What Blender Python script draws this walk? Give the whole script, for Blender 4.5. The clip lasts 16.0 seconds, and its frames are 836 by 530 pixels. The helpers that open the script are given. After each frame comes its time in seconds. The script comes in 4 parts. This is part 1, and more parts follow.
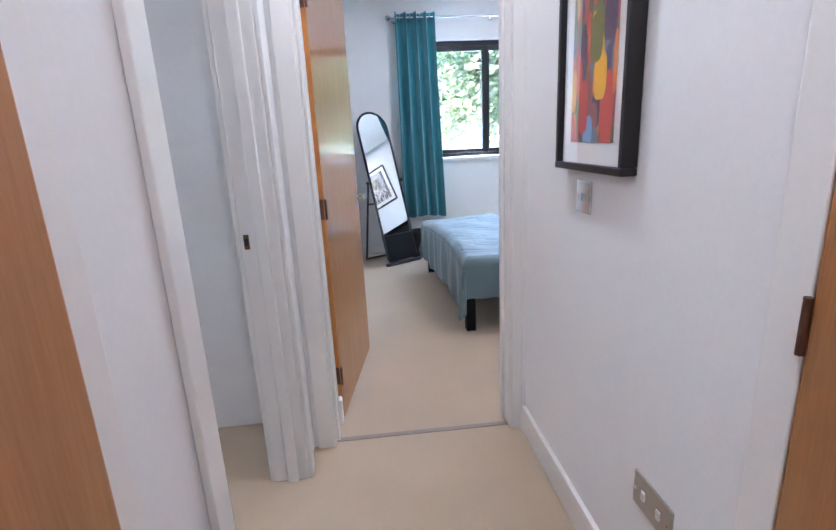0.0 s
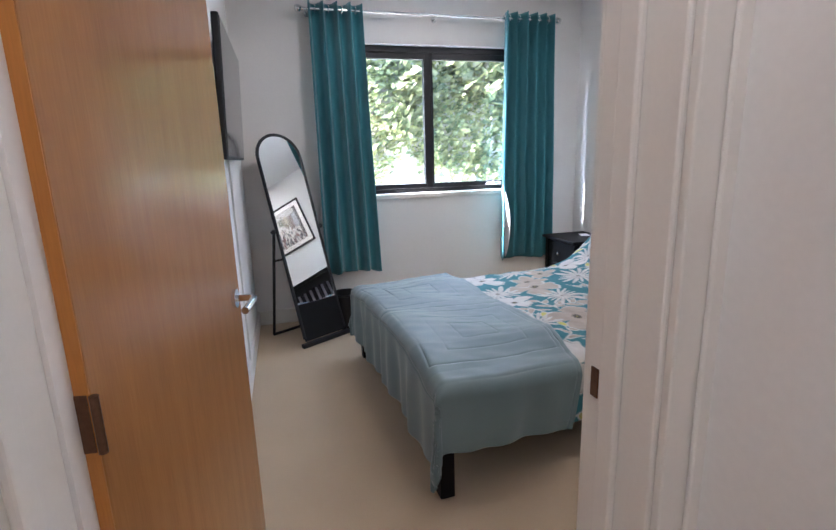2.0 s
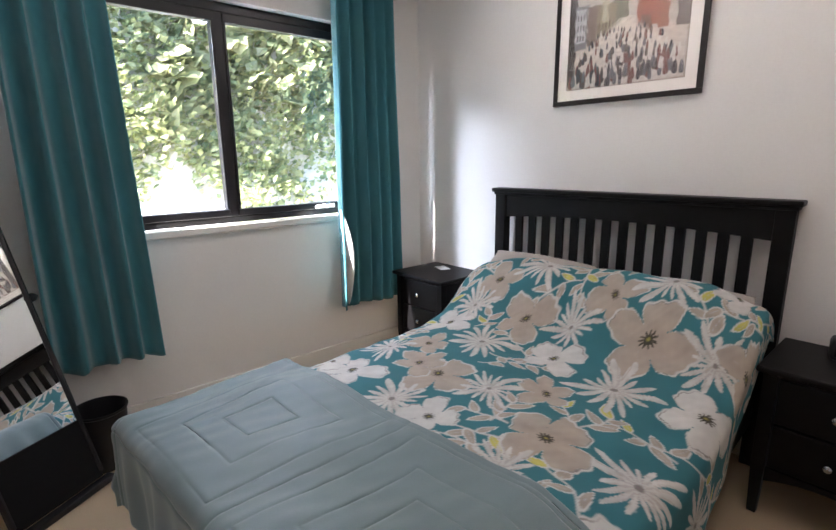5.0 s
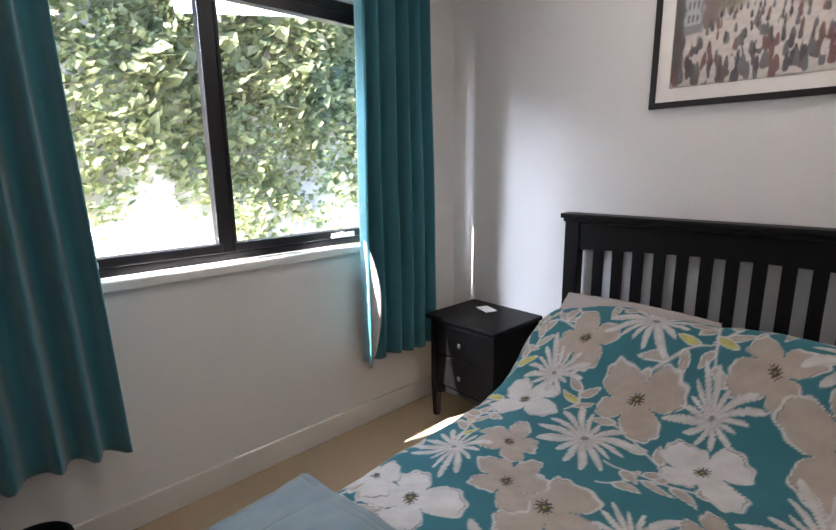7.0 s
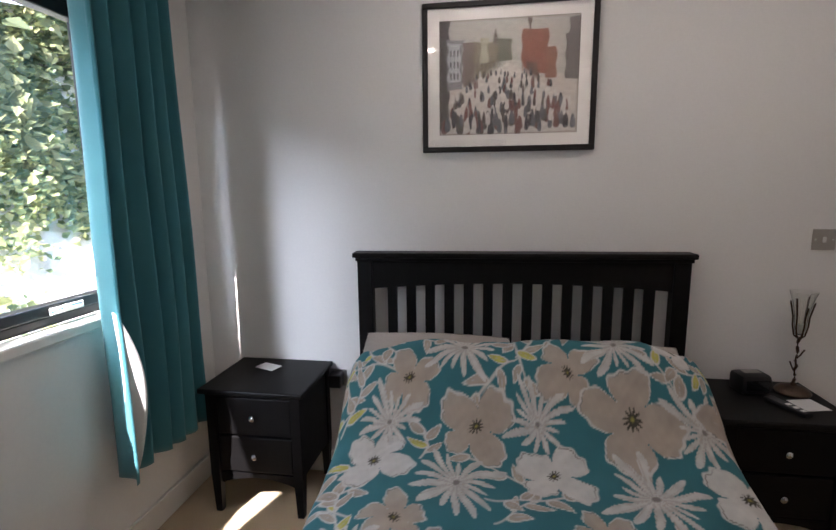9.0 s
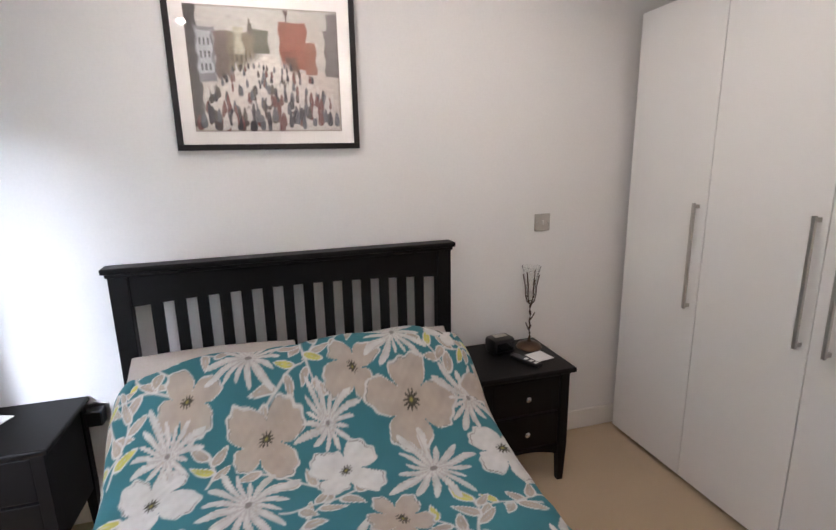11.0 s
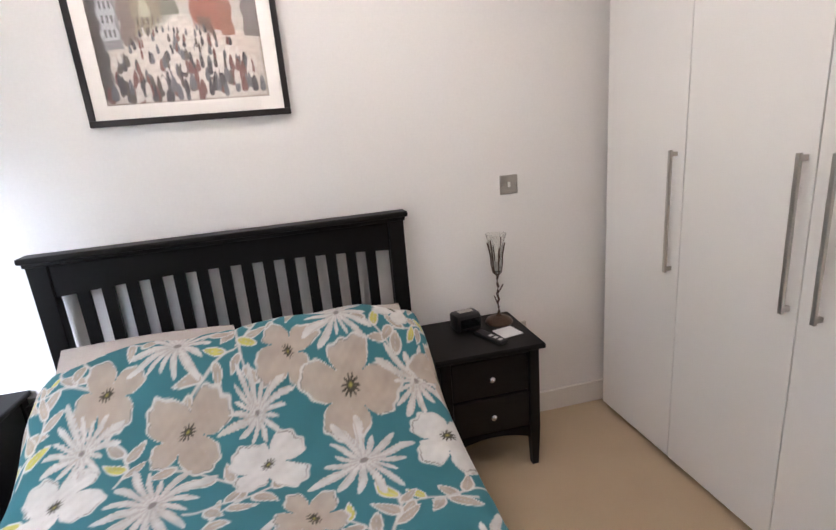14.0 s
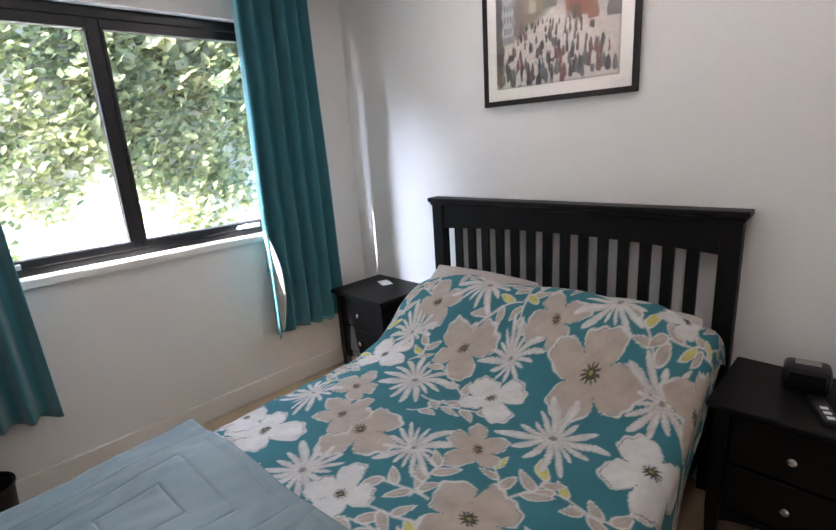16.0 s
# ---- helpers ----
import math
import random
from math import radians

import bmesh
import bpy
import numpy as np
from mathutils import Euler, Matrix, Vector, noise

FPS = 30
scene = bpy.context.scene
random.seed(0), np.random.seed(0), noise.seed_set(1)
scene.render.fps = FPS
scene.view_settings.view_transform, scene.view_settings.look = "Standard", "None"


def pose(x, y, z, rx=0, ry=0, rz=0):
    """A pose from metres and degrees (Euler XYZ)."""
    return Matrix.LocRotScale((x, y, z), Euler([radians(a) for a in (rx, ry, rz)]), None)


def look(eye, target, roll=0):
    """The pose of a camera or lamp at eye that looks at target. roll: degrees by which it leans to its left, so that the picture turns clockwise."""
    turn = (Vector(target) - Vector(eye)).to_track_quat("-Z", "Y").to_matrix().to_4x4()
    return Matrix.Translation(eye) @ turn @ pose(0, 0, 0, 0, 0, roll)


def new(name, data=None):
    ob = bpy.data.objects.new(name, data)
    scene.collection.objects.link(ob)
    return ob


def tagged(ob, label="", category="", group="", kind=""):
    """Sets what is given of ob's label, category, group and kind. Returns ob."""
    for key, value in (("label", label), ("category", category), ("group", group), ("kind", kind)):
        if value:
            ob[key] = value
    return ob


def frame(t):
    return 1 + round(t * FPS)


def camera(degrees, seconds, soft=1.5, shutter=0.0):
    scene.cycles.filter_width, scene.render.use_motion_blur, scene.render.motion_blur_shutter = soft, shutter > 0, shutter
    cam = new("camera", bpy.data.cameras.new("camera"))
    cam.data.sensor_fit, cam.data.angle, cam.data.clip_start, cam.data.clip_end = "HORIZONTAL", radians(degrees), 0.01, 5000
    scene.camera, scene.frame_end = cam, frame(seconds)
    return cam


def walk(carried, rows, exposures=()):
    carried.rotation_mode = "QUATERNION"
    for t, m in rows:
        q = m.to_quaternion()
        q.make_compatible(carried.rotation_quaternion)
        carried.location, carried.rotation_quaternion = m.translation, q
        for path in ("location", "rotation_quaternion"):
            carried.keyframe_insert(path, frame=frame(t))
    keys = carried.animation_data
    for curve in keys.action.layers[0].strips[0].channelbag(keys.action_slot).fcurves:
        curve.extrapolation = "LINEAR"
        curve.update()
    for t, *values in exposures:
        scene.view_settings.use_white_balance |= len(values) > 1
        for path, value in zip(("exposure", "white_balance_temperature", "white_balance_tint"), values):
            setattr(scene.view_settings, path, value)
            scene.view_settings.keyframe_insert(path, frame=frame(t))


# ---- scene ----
cam = camera(81.85, 16.0)
PATH = [
    (0, (-0.220, 0.294, 1.254), (-0.043, 2.219, 0.739), -2.74),
    (0.5, (-0.196, 0.673, 1.268), (-0.008, 2.611, 0.809), -2.75),
    (1, (-0.182, 1.023, 1.289), (0.049, 2.962, 0.860), -2.27),
    (1.5, (-0.185, 1.333, 1.312), (0.202, 3.247, 0.876), -2.31),
    (2, (-0.142, 1.630, 1.315), (0.371, 3.514, 0.880), -1.69),
    (2.5, (-0.139, 1.881, 1.312), (0.561, 3.706, 0.888), -0.76),
    (3, (-0.147, 2.070, 1.366), (0.855, 3.748, 0.944), -1.61),
    (3.5, (-0.042, 2.289, 1.455), (1.107, 3.853, 0.970), -0.24),
    (3.7, (0.007, 2.350, 1.458), (1.180, 3.897, 0.975), 0.05),
    (5.8, (0.062, 3.224, 1.334), (1.382, 4.671, 0.926), -1.40),
    (6, (0.098, 3.285, 1.341), (1.318, 4.820, 0.949), -2.00),
    (6.5, (0.162, 3.414, 1.375), (1.277, 5.028, 0.987), -1.91),
    (7, (0.281, 3.602, 1.425), (1.616, 5.034, 1.017), -0.71),
    (7.5, (0.329, 3.767, 1.471), (1.952, 4.851, 1.035), 0.02),
    (8, (0.262, 3.853, 1.472), (2.011, 4.729, 1.055), -0.40),
    (8.5, (0.179, 3.977, 1.477), (2.027, 4.670, 1.152), -1.07),
    (9, (0.218, 4.177, 1.486), (2.169, 4.480, 1.168), -0.60),
    (9.2, (0.238, 4.248, 1.496), (2.200, 4.424, 1.151), -0.43),
    (11.3, (0.232, 4.092, 1.603), (2.078, 3.457, 1.170), -0.88),
    (11.5, (0.222, 4.081, 1.588), (2.041, 3.368, 1.160), -0.64),
    (12, (0.228, 4.028, 1.585), (1.927, 3.064, 1.156), -0.96),
    (12.5, (0.241, 3.985, 1.586), (1.844, 2.875, 1.142), -0.75),
    (13, (0.242, 3.908, 1.563), (1.919, 2.912, 1.120), -1.62),
    (13.5, (0.268, 3.791, 1.542), (2.082, 3.088, 1.078), -3.16),
    (14, (0.318, 3.701, 1.516), (2.210, 3.318, 0.994), -4.95),
    (14.5, (0.397, 3.546, 1.487), (2.330, 3.477, 0.978), -3.16),
    (15, (0.477, 3.305, 1.427), (2.300, 3.995, 0.979), -1.98),
    (15.5, (0.476, 3.109, 1.395), (1.973, 4.362, 0.961), -2.21),
    (16, (0.405, 2.935, 1.518), (1.754, 4.321, 1.009), -3.77),
]
EXPOSURES = [(0, 4.15, 4760, 14), (0.5, 3.75, 5270, 15), (1, 3.52, 6070, 18), (1.5, 3.35, 5420, 16), (2.5, 3.55, 5400, 17), (3.5, 3.35, 6000, 17), (6, 3.00, 5990, 18), (9, 2.36, 6060, 18), (11.5, 3.48, 6010, 18), (14.5, 3.69, 6010, 18), (15, 3.74, 6010, 18), (16, 3.05, 5840, 17)]
walk(cam, [(t, look(eye, target, roll)) for t, eye, target, roll in PATH], EXPOSURES)

# ---- world, sun, lamps ----
SUN_DIR = Vector((0.75, -0.22, -0.80)).normalized()
world = bpy.data.worlds.new("sky")
scene.world = world
world.use_nodes = True
wn = world.node_tree.nodes
sky = wn.new("ShaderNodeTexSky")
sky.sky_type, sky.sun_disc = "NISHITA", False
sky.sun_elevation = math.asin(-SUN_DIR.z)
sky.sun_rotation = math.atan2(-SUN_DIR.x, -SUN_DIR.y)
world.node_tree.links.new(sky.outputs[0], wn["Background"].inputs[0])
wn["Background"].inputs[1].default_value = 0.11


def lamp(name, kind, m, energy, colour, shape="SQUARE", size=0.1, size_y=0.1, angle=0.0):
    d = bpy.data.lights.new(name, kind)
    d.energy, d.color = energy, colour
    if kind == "SUN":
        d.angle = angle
    else:
        d.shape, d.size, d.size_y = shape, size, size_y
    ob = new(name, d)
    ob.matrix_world = m
    return ob


lamp("sun", "SUN", look((0, 0, 0), SUN_DIR), 5.0, (1.0, 0.95, 0.86), angle=0.009)
# Unseen area lamps outside, added to stand in for sky light through the windows.
lamp("sky_fill_lamp", "AREA", look((2.6, 7.0, 3.25), (1.0, 4.6, 0.8)), 14, (0.80, 0.90, 1.0), shape="RECTANGLE", size=2.6, size_y=1.5)
lamp("sky_fill_lamp", "AREA", look((-3.4, 7.0, 3.25), (-3.0, 4.4, 0.9)), 160, (0.80, 0.90, 1.0), shape="RECTANGLE", size=2.0, size_y=1.0)
WARM = (1.0, 0.90, 0.79)
# The last spot is added, with no known source, to brighten the next room.
SPOTS = [(1.0, 3.0), (1.75, 3.2), (1.95, 4.2), (0.55, 4.7), (-0.06, 1.75), (-0.06, 0.2), (-1.7, 1.4)]
for sx, sy in SPOTS:
    lamp("downlight_lamp", "AREA", look((sx, sy, 2.595), (sx, sy, 0)), 0.46 if sy > 2.5 else 0.62, WARM, shape="DISK", size=0.07)

# ---- materials ----


def mat(name, colour, rough=0.6, metal=0.0, var=0.08, scale=6.0, fine=120.0, bump=0.1, stretch=(1, 1, 1), spec=0.5, sheen=0.0):
    """A surface with colour variation at two scales and fine relief."""
    m = bpy.data.materials.new(name)
    m.use_nodes = True
    n, l = m.node_tree.nodes, m.node_tree.links
    p = n["Principled BSDF"]
    p.inputs["Roughness"].default_value, p.inputs["Metallic"].default_value = rough, metal
    p.inputs["Specular IOR Level"].default_value = spec
    p.inputs["Sheen Weight"].default_value = sheen
    tc, mp = n.new("ShaderNodeTexCoord"), n.new("ShaderNodeMapping")
    mp.inputs["Scale"].default_value = stretch
    l.new(tc.outputs["Object"], mp.inputs[0])
    big, small = n.new("ShaderNodeTexNoise"), n.new("ShaderNodeTexNoise")
    big.inputs["Scale"].default_value, small.inputs["Scale"].default_value = scale, fine
    big.inputs["Detail"].default_value = 4
    for t in (big, small):
        l.new(mp.outputs[0], t.inputs["Vector"])
    add = n.new("ShaderNodeMath")
    add.operation = "ADD"
    l.new(big.outputs["Fac"], add.inputs[0]), l.new(small.outputs["Fac"], add.inputs[1])
    ramp = n.new("ShaderNodeMapRange")
    ramp.inputs[1].default_value, ramp.inputs[2].default_value = 0.6, 1.4
    ramp.inputs[3].default_value, ramp.inputs[4].default_value = 1 - var, 1 + var
    l.new(add.outputs[0], ramp.inputs[0])
    mul = n.new("ShaderNodeVectorMath")
    mul.operation = "SCALE"
    mul.inputs[0].default_value = colour
    l.new(ramp.outputs[0], mul.inputs["Scale"])
    l.new(mul.outputs[0], p.inputs["Base Color"])
    if bump:
        b = n.new("ShaderNodeBump")
        b.inputs["Strength"].default_value, b.inputs["Distance"].default_value = bump, 0.004
        l.new(small.outputs["Fac"], b.inputs["Height"])
        l.new(b.outputs[0], p.inputs["Normal"])
    return m


def print_mat(name, rough=0.8, weave=500.0, bump=0.15):
    """Printed cloth or paper: its pigment comes from the mesh's colour layer."""
    m = mat(name, (0.5, 0.5, 0.5), rough, fine=weave, bump=bump)
    n, l = m.node_tree.nodes, m.node_tree.links
    p, a = n["Principled BSDF"], n.new("ShaderNodeVertexColor")
    a.layer_name = "pigment"
    l.new(a.outputs[0], p.inputs["Base Color"])
    return m


WALL = mat("wall_paint", (0.80, 0.775, 0.745), 0.75, var=0.025, scale=1.5, fine=90, bump=0.05)
CEIL = mat("ceiling_paint", (0.84, 0.83, 0.81), 0.85, var=0.02, bump=0.04)
TRIM = mat("gloss_paint", (0.80, 0.765, 0.71), 0.38, var=0.02, scale=3, bump=0.02)
CARPET = mat("carpet", (0.50, 0.375, 0.235), 0.95, var=0.12, scale=2.5, fine=260, bump=0.9, sheen=0.25)
OAK = mat("oak_veneer", (0.40, 0.185, 0.06), 0.17, var=0.13, scale=3.5, fine=30, bump=0.03, stretch=(9, 9, 0.5))
OAK_EDGE = mat("oak_edge", (0.50, 0.20, 0.035), 0.4, var=0.12, scale=5, fine=40, bump=0.04, stretch=(9, 9, 0.5))
BLACK_WOOD = mat("black_stained_wood", (0.0045, 0.0040, 0.0042), 0.48, var=0.25, scale=5, fine=50, bump=0.05, stretch=(1, 1, 5), spec=0.2)
WHITE_LAM = mat("white_laminate", (0.78, 0.755, 0.72), 0.42, var=0.015, scale=2, fine=150, bump=0.03)
TAUPE = mat("plain_taupe", (0.30, 0.25, 0.205), 0.6, var=0.05)
NICKEL = mat("brushed_nickel", (0.50, 0.47, 0.43), 0.34, 1.0, var=0.06, fine=300, bump=0.04)
CHROME = mat("chrome", (0.75, 0.77, 0.79), 0.12, 1.0, var=0.03, bump=0.0)
BRONZE = mat("bronze", (0.075, 0.045, 0.03), 0.42, 0.8, var=0.3, scale=30, bump=0.1)
BROWN_METAL = mat("aged_brass", (0.16, 0.085, 0.05), 0.4, 0.8, var=0.2, scale=30)
PVC = mat("dark_window_frame", (0.012, 0.011, 0.013), 0.32, var=0.2, scale=9, bump=0.02)
FRAME = mat("dark_picture_frame", (0.011, 0.007, 0.006), 0.5, var=0.3, scale=20, bump=0.05)
MATBOARD = mat("mat_board", (0.72, 0.69, 0.65), 0.85, var=0.02, bump=0.05)
TEAL = mat("teal_curtain", (0.050, 0.215, 0.255), 0.85, var=0.10, scale=5, fine=420, bump=0.25, sheen=0.3)
NAVY = mat("navy_curtain", (0.012, 0.03, 0.17), 0.85, var=0.1, scale=5, fine=420, bump=0.2)
SATIN = mat("blue_grey_satin", (0.135, 0.185, 0.19), 0.5, var=0.07, scale=5, fine=300, bump=0.12, sheen=0.25)
SHEET = mat("white_bedding", (0.72, 0.70, 0.67), 0.85, var=0.03, bump=0.1)
GREYCASE = mat("grey_beige_pillowcase", (0.42, 0.37, 0.33), 0.85, var=0.06, bump=0.15)
BLACK_PLASTIC = mat("black_plastic", (0.006, 0.006, 0.007), 0.38, var=0.15, bump=0.03)
WHITE_PLASTIC = mat("white_plastic", (0.75, 0.74, 0.70), 0.4, var=0.02, bump=0.02)
SCREEN = mat("screen_glass", (0.006, 0.007, 0.009), 0.12, var=0.1, bump=0.0)
LCD = mat("lcd", (0.10, 0.14, 0.10), 0.25, var=0.1, bump=0.0)
PAPER = mat("paper", (0.75, 0.74, 0.72), 0.8, var=0.03, bump=0.03)
WHITE_IRON = mat("white_iron", (0.62, 0.63, 0.64), 0.4, var=0.05)
PAVING = mat("pale_paving", (0.62, 0.59, 0.53), 0.9, var=0.2, scale=2, fine=40, bump=0.4)
BRICK = mat("outer_render", (0.45, 0.40, 0.35), 0.9, var=0.12, scale=3, fine=60, bump=0.3)
COVER_TEAL = mat("teal_cover", (0.07, 0.27, 0.33), 0.85, var=0.08, bump=0.2)


def leaf_mat(name, colour):
    m = mat(name, colour, 0.5, var=0.2, scale=2, bump=0.05)
    n, l = m.node_tree.nodes, m.node_tree.links
    p, mul = n["Principled BSDF"], [x for x in n if x.type == "VECT_MATH"][0]
    g = n.new("ShaderNodeNewGeometry")
    mix = n.new("ShaderNodeMixRGB")
    mix.inputs[1].default_value = (colour[0] * 0.45, colour[1] * 0.5, colour[2] * 0.5, 1)
    mix.inputs[2].default_value = (colour[0] * 1.7, colour[1] * 1.4, colour[2] * 1.5, 1)
    l.new(g.outputs["Random Per Island"], mix.inputs[0])
    l.new(mix.outputs[0], p.inputs["Base Color"])
    tr = n.new("ShaderNodeBsdfTranslucent")
    l.new(mix.outputs[0], tr.inputs[0])
    ms = n.new("ShaderNodeMixShader")
    ms.inputs[0].default_value = 0.5
    l.new(p.outputs[0], ms.inputs[1]), l.new(tr.outputs[0], ms.inputs[2])
    l.new(ms.outputs[0], n["Material Output"].inputs[0])
    return m


LEAF = leaf_mat("hedge_leaves", (0.36, 0.44, 0.20))
LEAF_PALE = leaf_mat("shrub_leaves", (0.30, 0.36, 0.18))


def glass_mat(name, rough=0.0, tint=(1, 1, 1, 1)):
    m = bpy.data.materials.new(name)
    m.use_nodes = True
    p = m.node_tree.nodes["Principled BSDF"]
    p.inputs["Base Color"].default_value = tint
    p.inputs["Roughness"].default_value, p.inputs["Transmission Weight"].default_value, p.inputs["IOR"].default_value = rough, 1.0, 1.45
    return m


GLASS = glass_mat("clear_glass")
MIRROR = mat("mirror_silver", (0.86, 0.88, 0.88), 0.01, 1.0, var=0.0, bump=0.0)
LENS = bpy.data.materials.new("lit_diffuser")
LENS.use_nodes = True
LENS.node_tree.nodes["Principled BSDF"].inputs["Emission Color"].default_value = (1.0, 0.85, 0.65, 1)
LENS.node_tree.nodes["Principled BSDF"].inputs["Emission Strength"].default_value = 6.0

# ---- mesh helpers ----


def finish(name, bm, material, smooth=False):
    me = bpy.data.meshes.new(name)
    bm.to_mesh(me)
    bm.free()
    me.materials.append(material)
    if smooth:
        me.polygons.foreach_set("use_smooth", [True] * len(me.polygons))
        me.set_sharp_from_angle(angle=radians(40))
    return me


def part(name, bm, material, parent, label="", smooth=False):
    """Links a bmesh as one mesh object under a thing or a part."""
    ob = new(name, finish(name, bm, material, smooth))
    ob.parent = parent
    if label:
        ob["label"] = label
    return ob


def thing(name, m, label, category, group="", kind=""):
    ob = new(name)
    ob.empty_display_size = 0.1
    ob.matrix_world = m
    return tagged(ob, label, category, group, kind)


def solo(name, bm, material, label, category, m=None, smooth=False, group="", kind=""):
    ob = new(name, finish(name, bm, material, smooth))
    if m:
        ob.matrix_world = m
    return tagged(ob, label, category, group, kind)


def box(x0, x1, y0, y1, z0, z1, bevel=0.0, bm=None):
    bm = bm or bmesh.new()
    r = bmesh.ops.create_cube(bm, size=1, matrix=Matrix.Translation(((x0 + x1) / 2, (y0 + y1) / 2, (z0 + z1) / 2)) @ Matrix.Diagonal((x1 - x0, y1 - y0, z1 - z0, 1)))
    if bevel:
        edges = list({e for v in r["verts"] for e in v.link_edges})
        bmesh.ops.bevel(bm, geom=edges, offset=bevel, segments=2, affect="EDGES", profile=0.5)
    return bm


def rod(a, b, r0, r1=None, seg=12, bm=None):
    bm = bm or bmesh.new()
    a, b = Vector(a), Vector(b)
    q = (b - a).to_track_quat("Z", "Y").to_matrix().to_4x4()
    bmesh.ops.create_cone(bm, cap_ends=True, segments=seg, radius1=r0, radius2=r0 if r1 is None else r1, depth=(b - a).length, matrix=Matrix.Translation((a + b) / 2) @ q)
    return bm


def tube(points, r, seg=8, bm=None):
    """A round bar that follows a line of points."""
    bm = bm or bmesh.new()
    pts = [Vector(p) for p in points]
    rings = []
    for i, p in enumerate(pts):
        d = (pts[min(i + 1, len(pts) - 1)] - pts[max(i - 1, 0)]).normalized()
        q = d.to_track_quat("Z", "Y")
        rings.append([bm.verts.new(p + q @ Vector((r * math.cos(k * math.tau / seg), r * math.sin(k * math.tau / seg), 0))) for k in range(seg)])
    for s, t in zip(rings, rings[1:]):
        for k in range(seg):
            bm.faces.new((s[k], s[(k + 1) % seg], t[(k + 1) % seg], t[k]))
    bm.faces.new(rings[0][::-1]), bm.faces.new(rings[-1])
    return bm


def lathe(profile, seg=28, bm=None):
    """A turned shape from (radius, height) pairs."""
    bm = bm or bmesh.new()
    rings = [[bm.verts.new((max(r, 0.0005) * math.cos(k * math.tau / seg), max(r, 0.0005) * math.sin(k * math.tau / seg), z)) for k in range(seg)] for r, z in profile]
    for s, t in zip(rings, rings[1:]):
        for k in range(seg):
            bm.faces.new((s[k], s[(k + 1) % seg], t[(k + 1) % seg], t[k]))
    return bm


def ball(c, r, bm=None, squash=1.0):
    bm = bm or bmesh.new()
    bmesh.ops.create_uvsphere(bm, u_segments=14, v_segments=10, radius=r, matrix=Matrix.Translation(c) @ Matrix.Diagonal((1, 1, squash, 1)))
    return bm


def grid_mesh(name, pos, material, colours=None, smooth=True, thick=0.0):
    """A sheet from an array of places (rows, columns, 3), with pigment where given, and thickness."""
    r, c, _ = pos.shape
    verts = pos.reshape(-1, 3)
    i = np.arange(r * c).reshape(r, c)
    quads = np.stack([i[:-1, :-1], i[:-1, 1:], i[1:, 1:], i[1:, :-1]], -1).reshape(-1, 4)
    if thick:
        du, dv = np.gradient(pos, axis=0), np.gradient(pos, axis=1)
        nrm = np.cross(du, dv)
        nrm /= np.linalg.norm(nrm, axis=-1, keepdims=True) + 1e-9
        back = (pos - nrm * thick).reshape(-1, 3)
        n = r * c
        rim = np.concatenate([i[0, :], i[1:, -1], i[-1, -2::-1], i[-2:0:-1, 0]])
        nxt = np.roll(rim, -1)
        quads = np.concatenate([quads, quads[:, ::-1] + n, np.stack([nxt, rim, rim + n, nxt + n], -1)])
        verts = np.concatenate([verts, back])
        if colours is not None:
            colours = np.concatenate([colours.reshape(-1, 3)] * 2)
    me = bpy.data.meshes.new(name)
    me.from_pydata(verts.tolist(), [], quads.tolist())
    me.materials.append(material)
    if colours is not None:
        a = me.color_attributes.new("pigment", "FLOAT_COLOR", "POINT")
        a.data.foreach_set("color", np.c_[colours.reshape(-1, 3), np.ones(len(verts))].astype(np.float32).ravel())
    if smooth:
        me.polygons.foreach_set("use_smooth", [True] * len(me.polygons))
    me.update()
    return me


def structure(name, bm, material, label, category="wall"):
    return solo(name, bm, material, label, category, kind="structure")


# ---- structure ----
CEILING, HEAD_X, WIN_Y, LEFT_X = 2.62, 2.49, 5.64, -0.43
DOOR_Y0, DOOR_Y1 = 2.115, 2.27
HALL_L, HALL_R = -0.53, 0.38
JL, JR = -0.435, 0.315
structure("floor", box(-5.2, 2.8, -1.6, 5.8, -0.12, 0.0), CARPET, "cream beige cut-pile carpet", "floor")
structure("ceiling", box(-5.2, 2.8, -1.6, 5.8, CEILING, CEILING + 0.12), CEIL, "plain white painted ceiling", "ceiling")
structure("wall_east", box(HEAD_X, HEAD_X + 0.12, 1.5, 5.94, 0, CEILING), WALL, "off-white painted wall behind the bed")
WX0, WX1, WZ0, WZ1 = 0.20, 1.97, 1.02, 2.20
W2X0, W2X1 = -4.0, -2.75
wb = box(WX1, HEAD_X, WIN_Y, WIN_Y + 0.16, 0, CEILING)
box(W2X1, WX0, WIN_Y, WIN_Y + 0.16, 0, CEILING, bm=wb)
box(WX0, WX1, WIN_Y, WIN_Y + 0.16, 0, WZ0 - 0.042, bm=wb)
box(WX0, WX1, WIN_Y, WIN_Y + 0.16, WZ1, CEILING, bm=wb)
box(W2X0, W2X1, WIN_Y, WIN_Y + 0.16, 0, WZ0, bm=wb)
box(W2X0, W2X1, WIN_Y, WIN_Y + 0.16, WZ1, CEILING, bm=wb)
box(-5.2, W2X0, WIN_Y, WIN_Y + 0.16, 0, CEILING, bm=wb)
structure("wall_north", wb, WALL, "off-white painted wall with the windows")
structure("wall_west", box(LEFT_X - 0.12, LEFT_X, DOOR_Y1, WIN_Y, 0, CEILING), WALL, "off-white painted bedroom wall with a television")
structure("wall_closet", box(-1.20, LEFT_X - 0.12, 2.34, WIN_Y, 0, CEILING), WALL, "grey-white painted wall of the next room")
db = box(LEFT_X - 0.20, JL - 0.03, DOOR_Y0, DOOR_Y1, 0, CEILING)
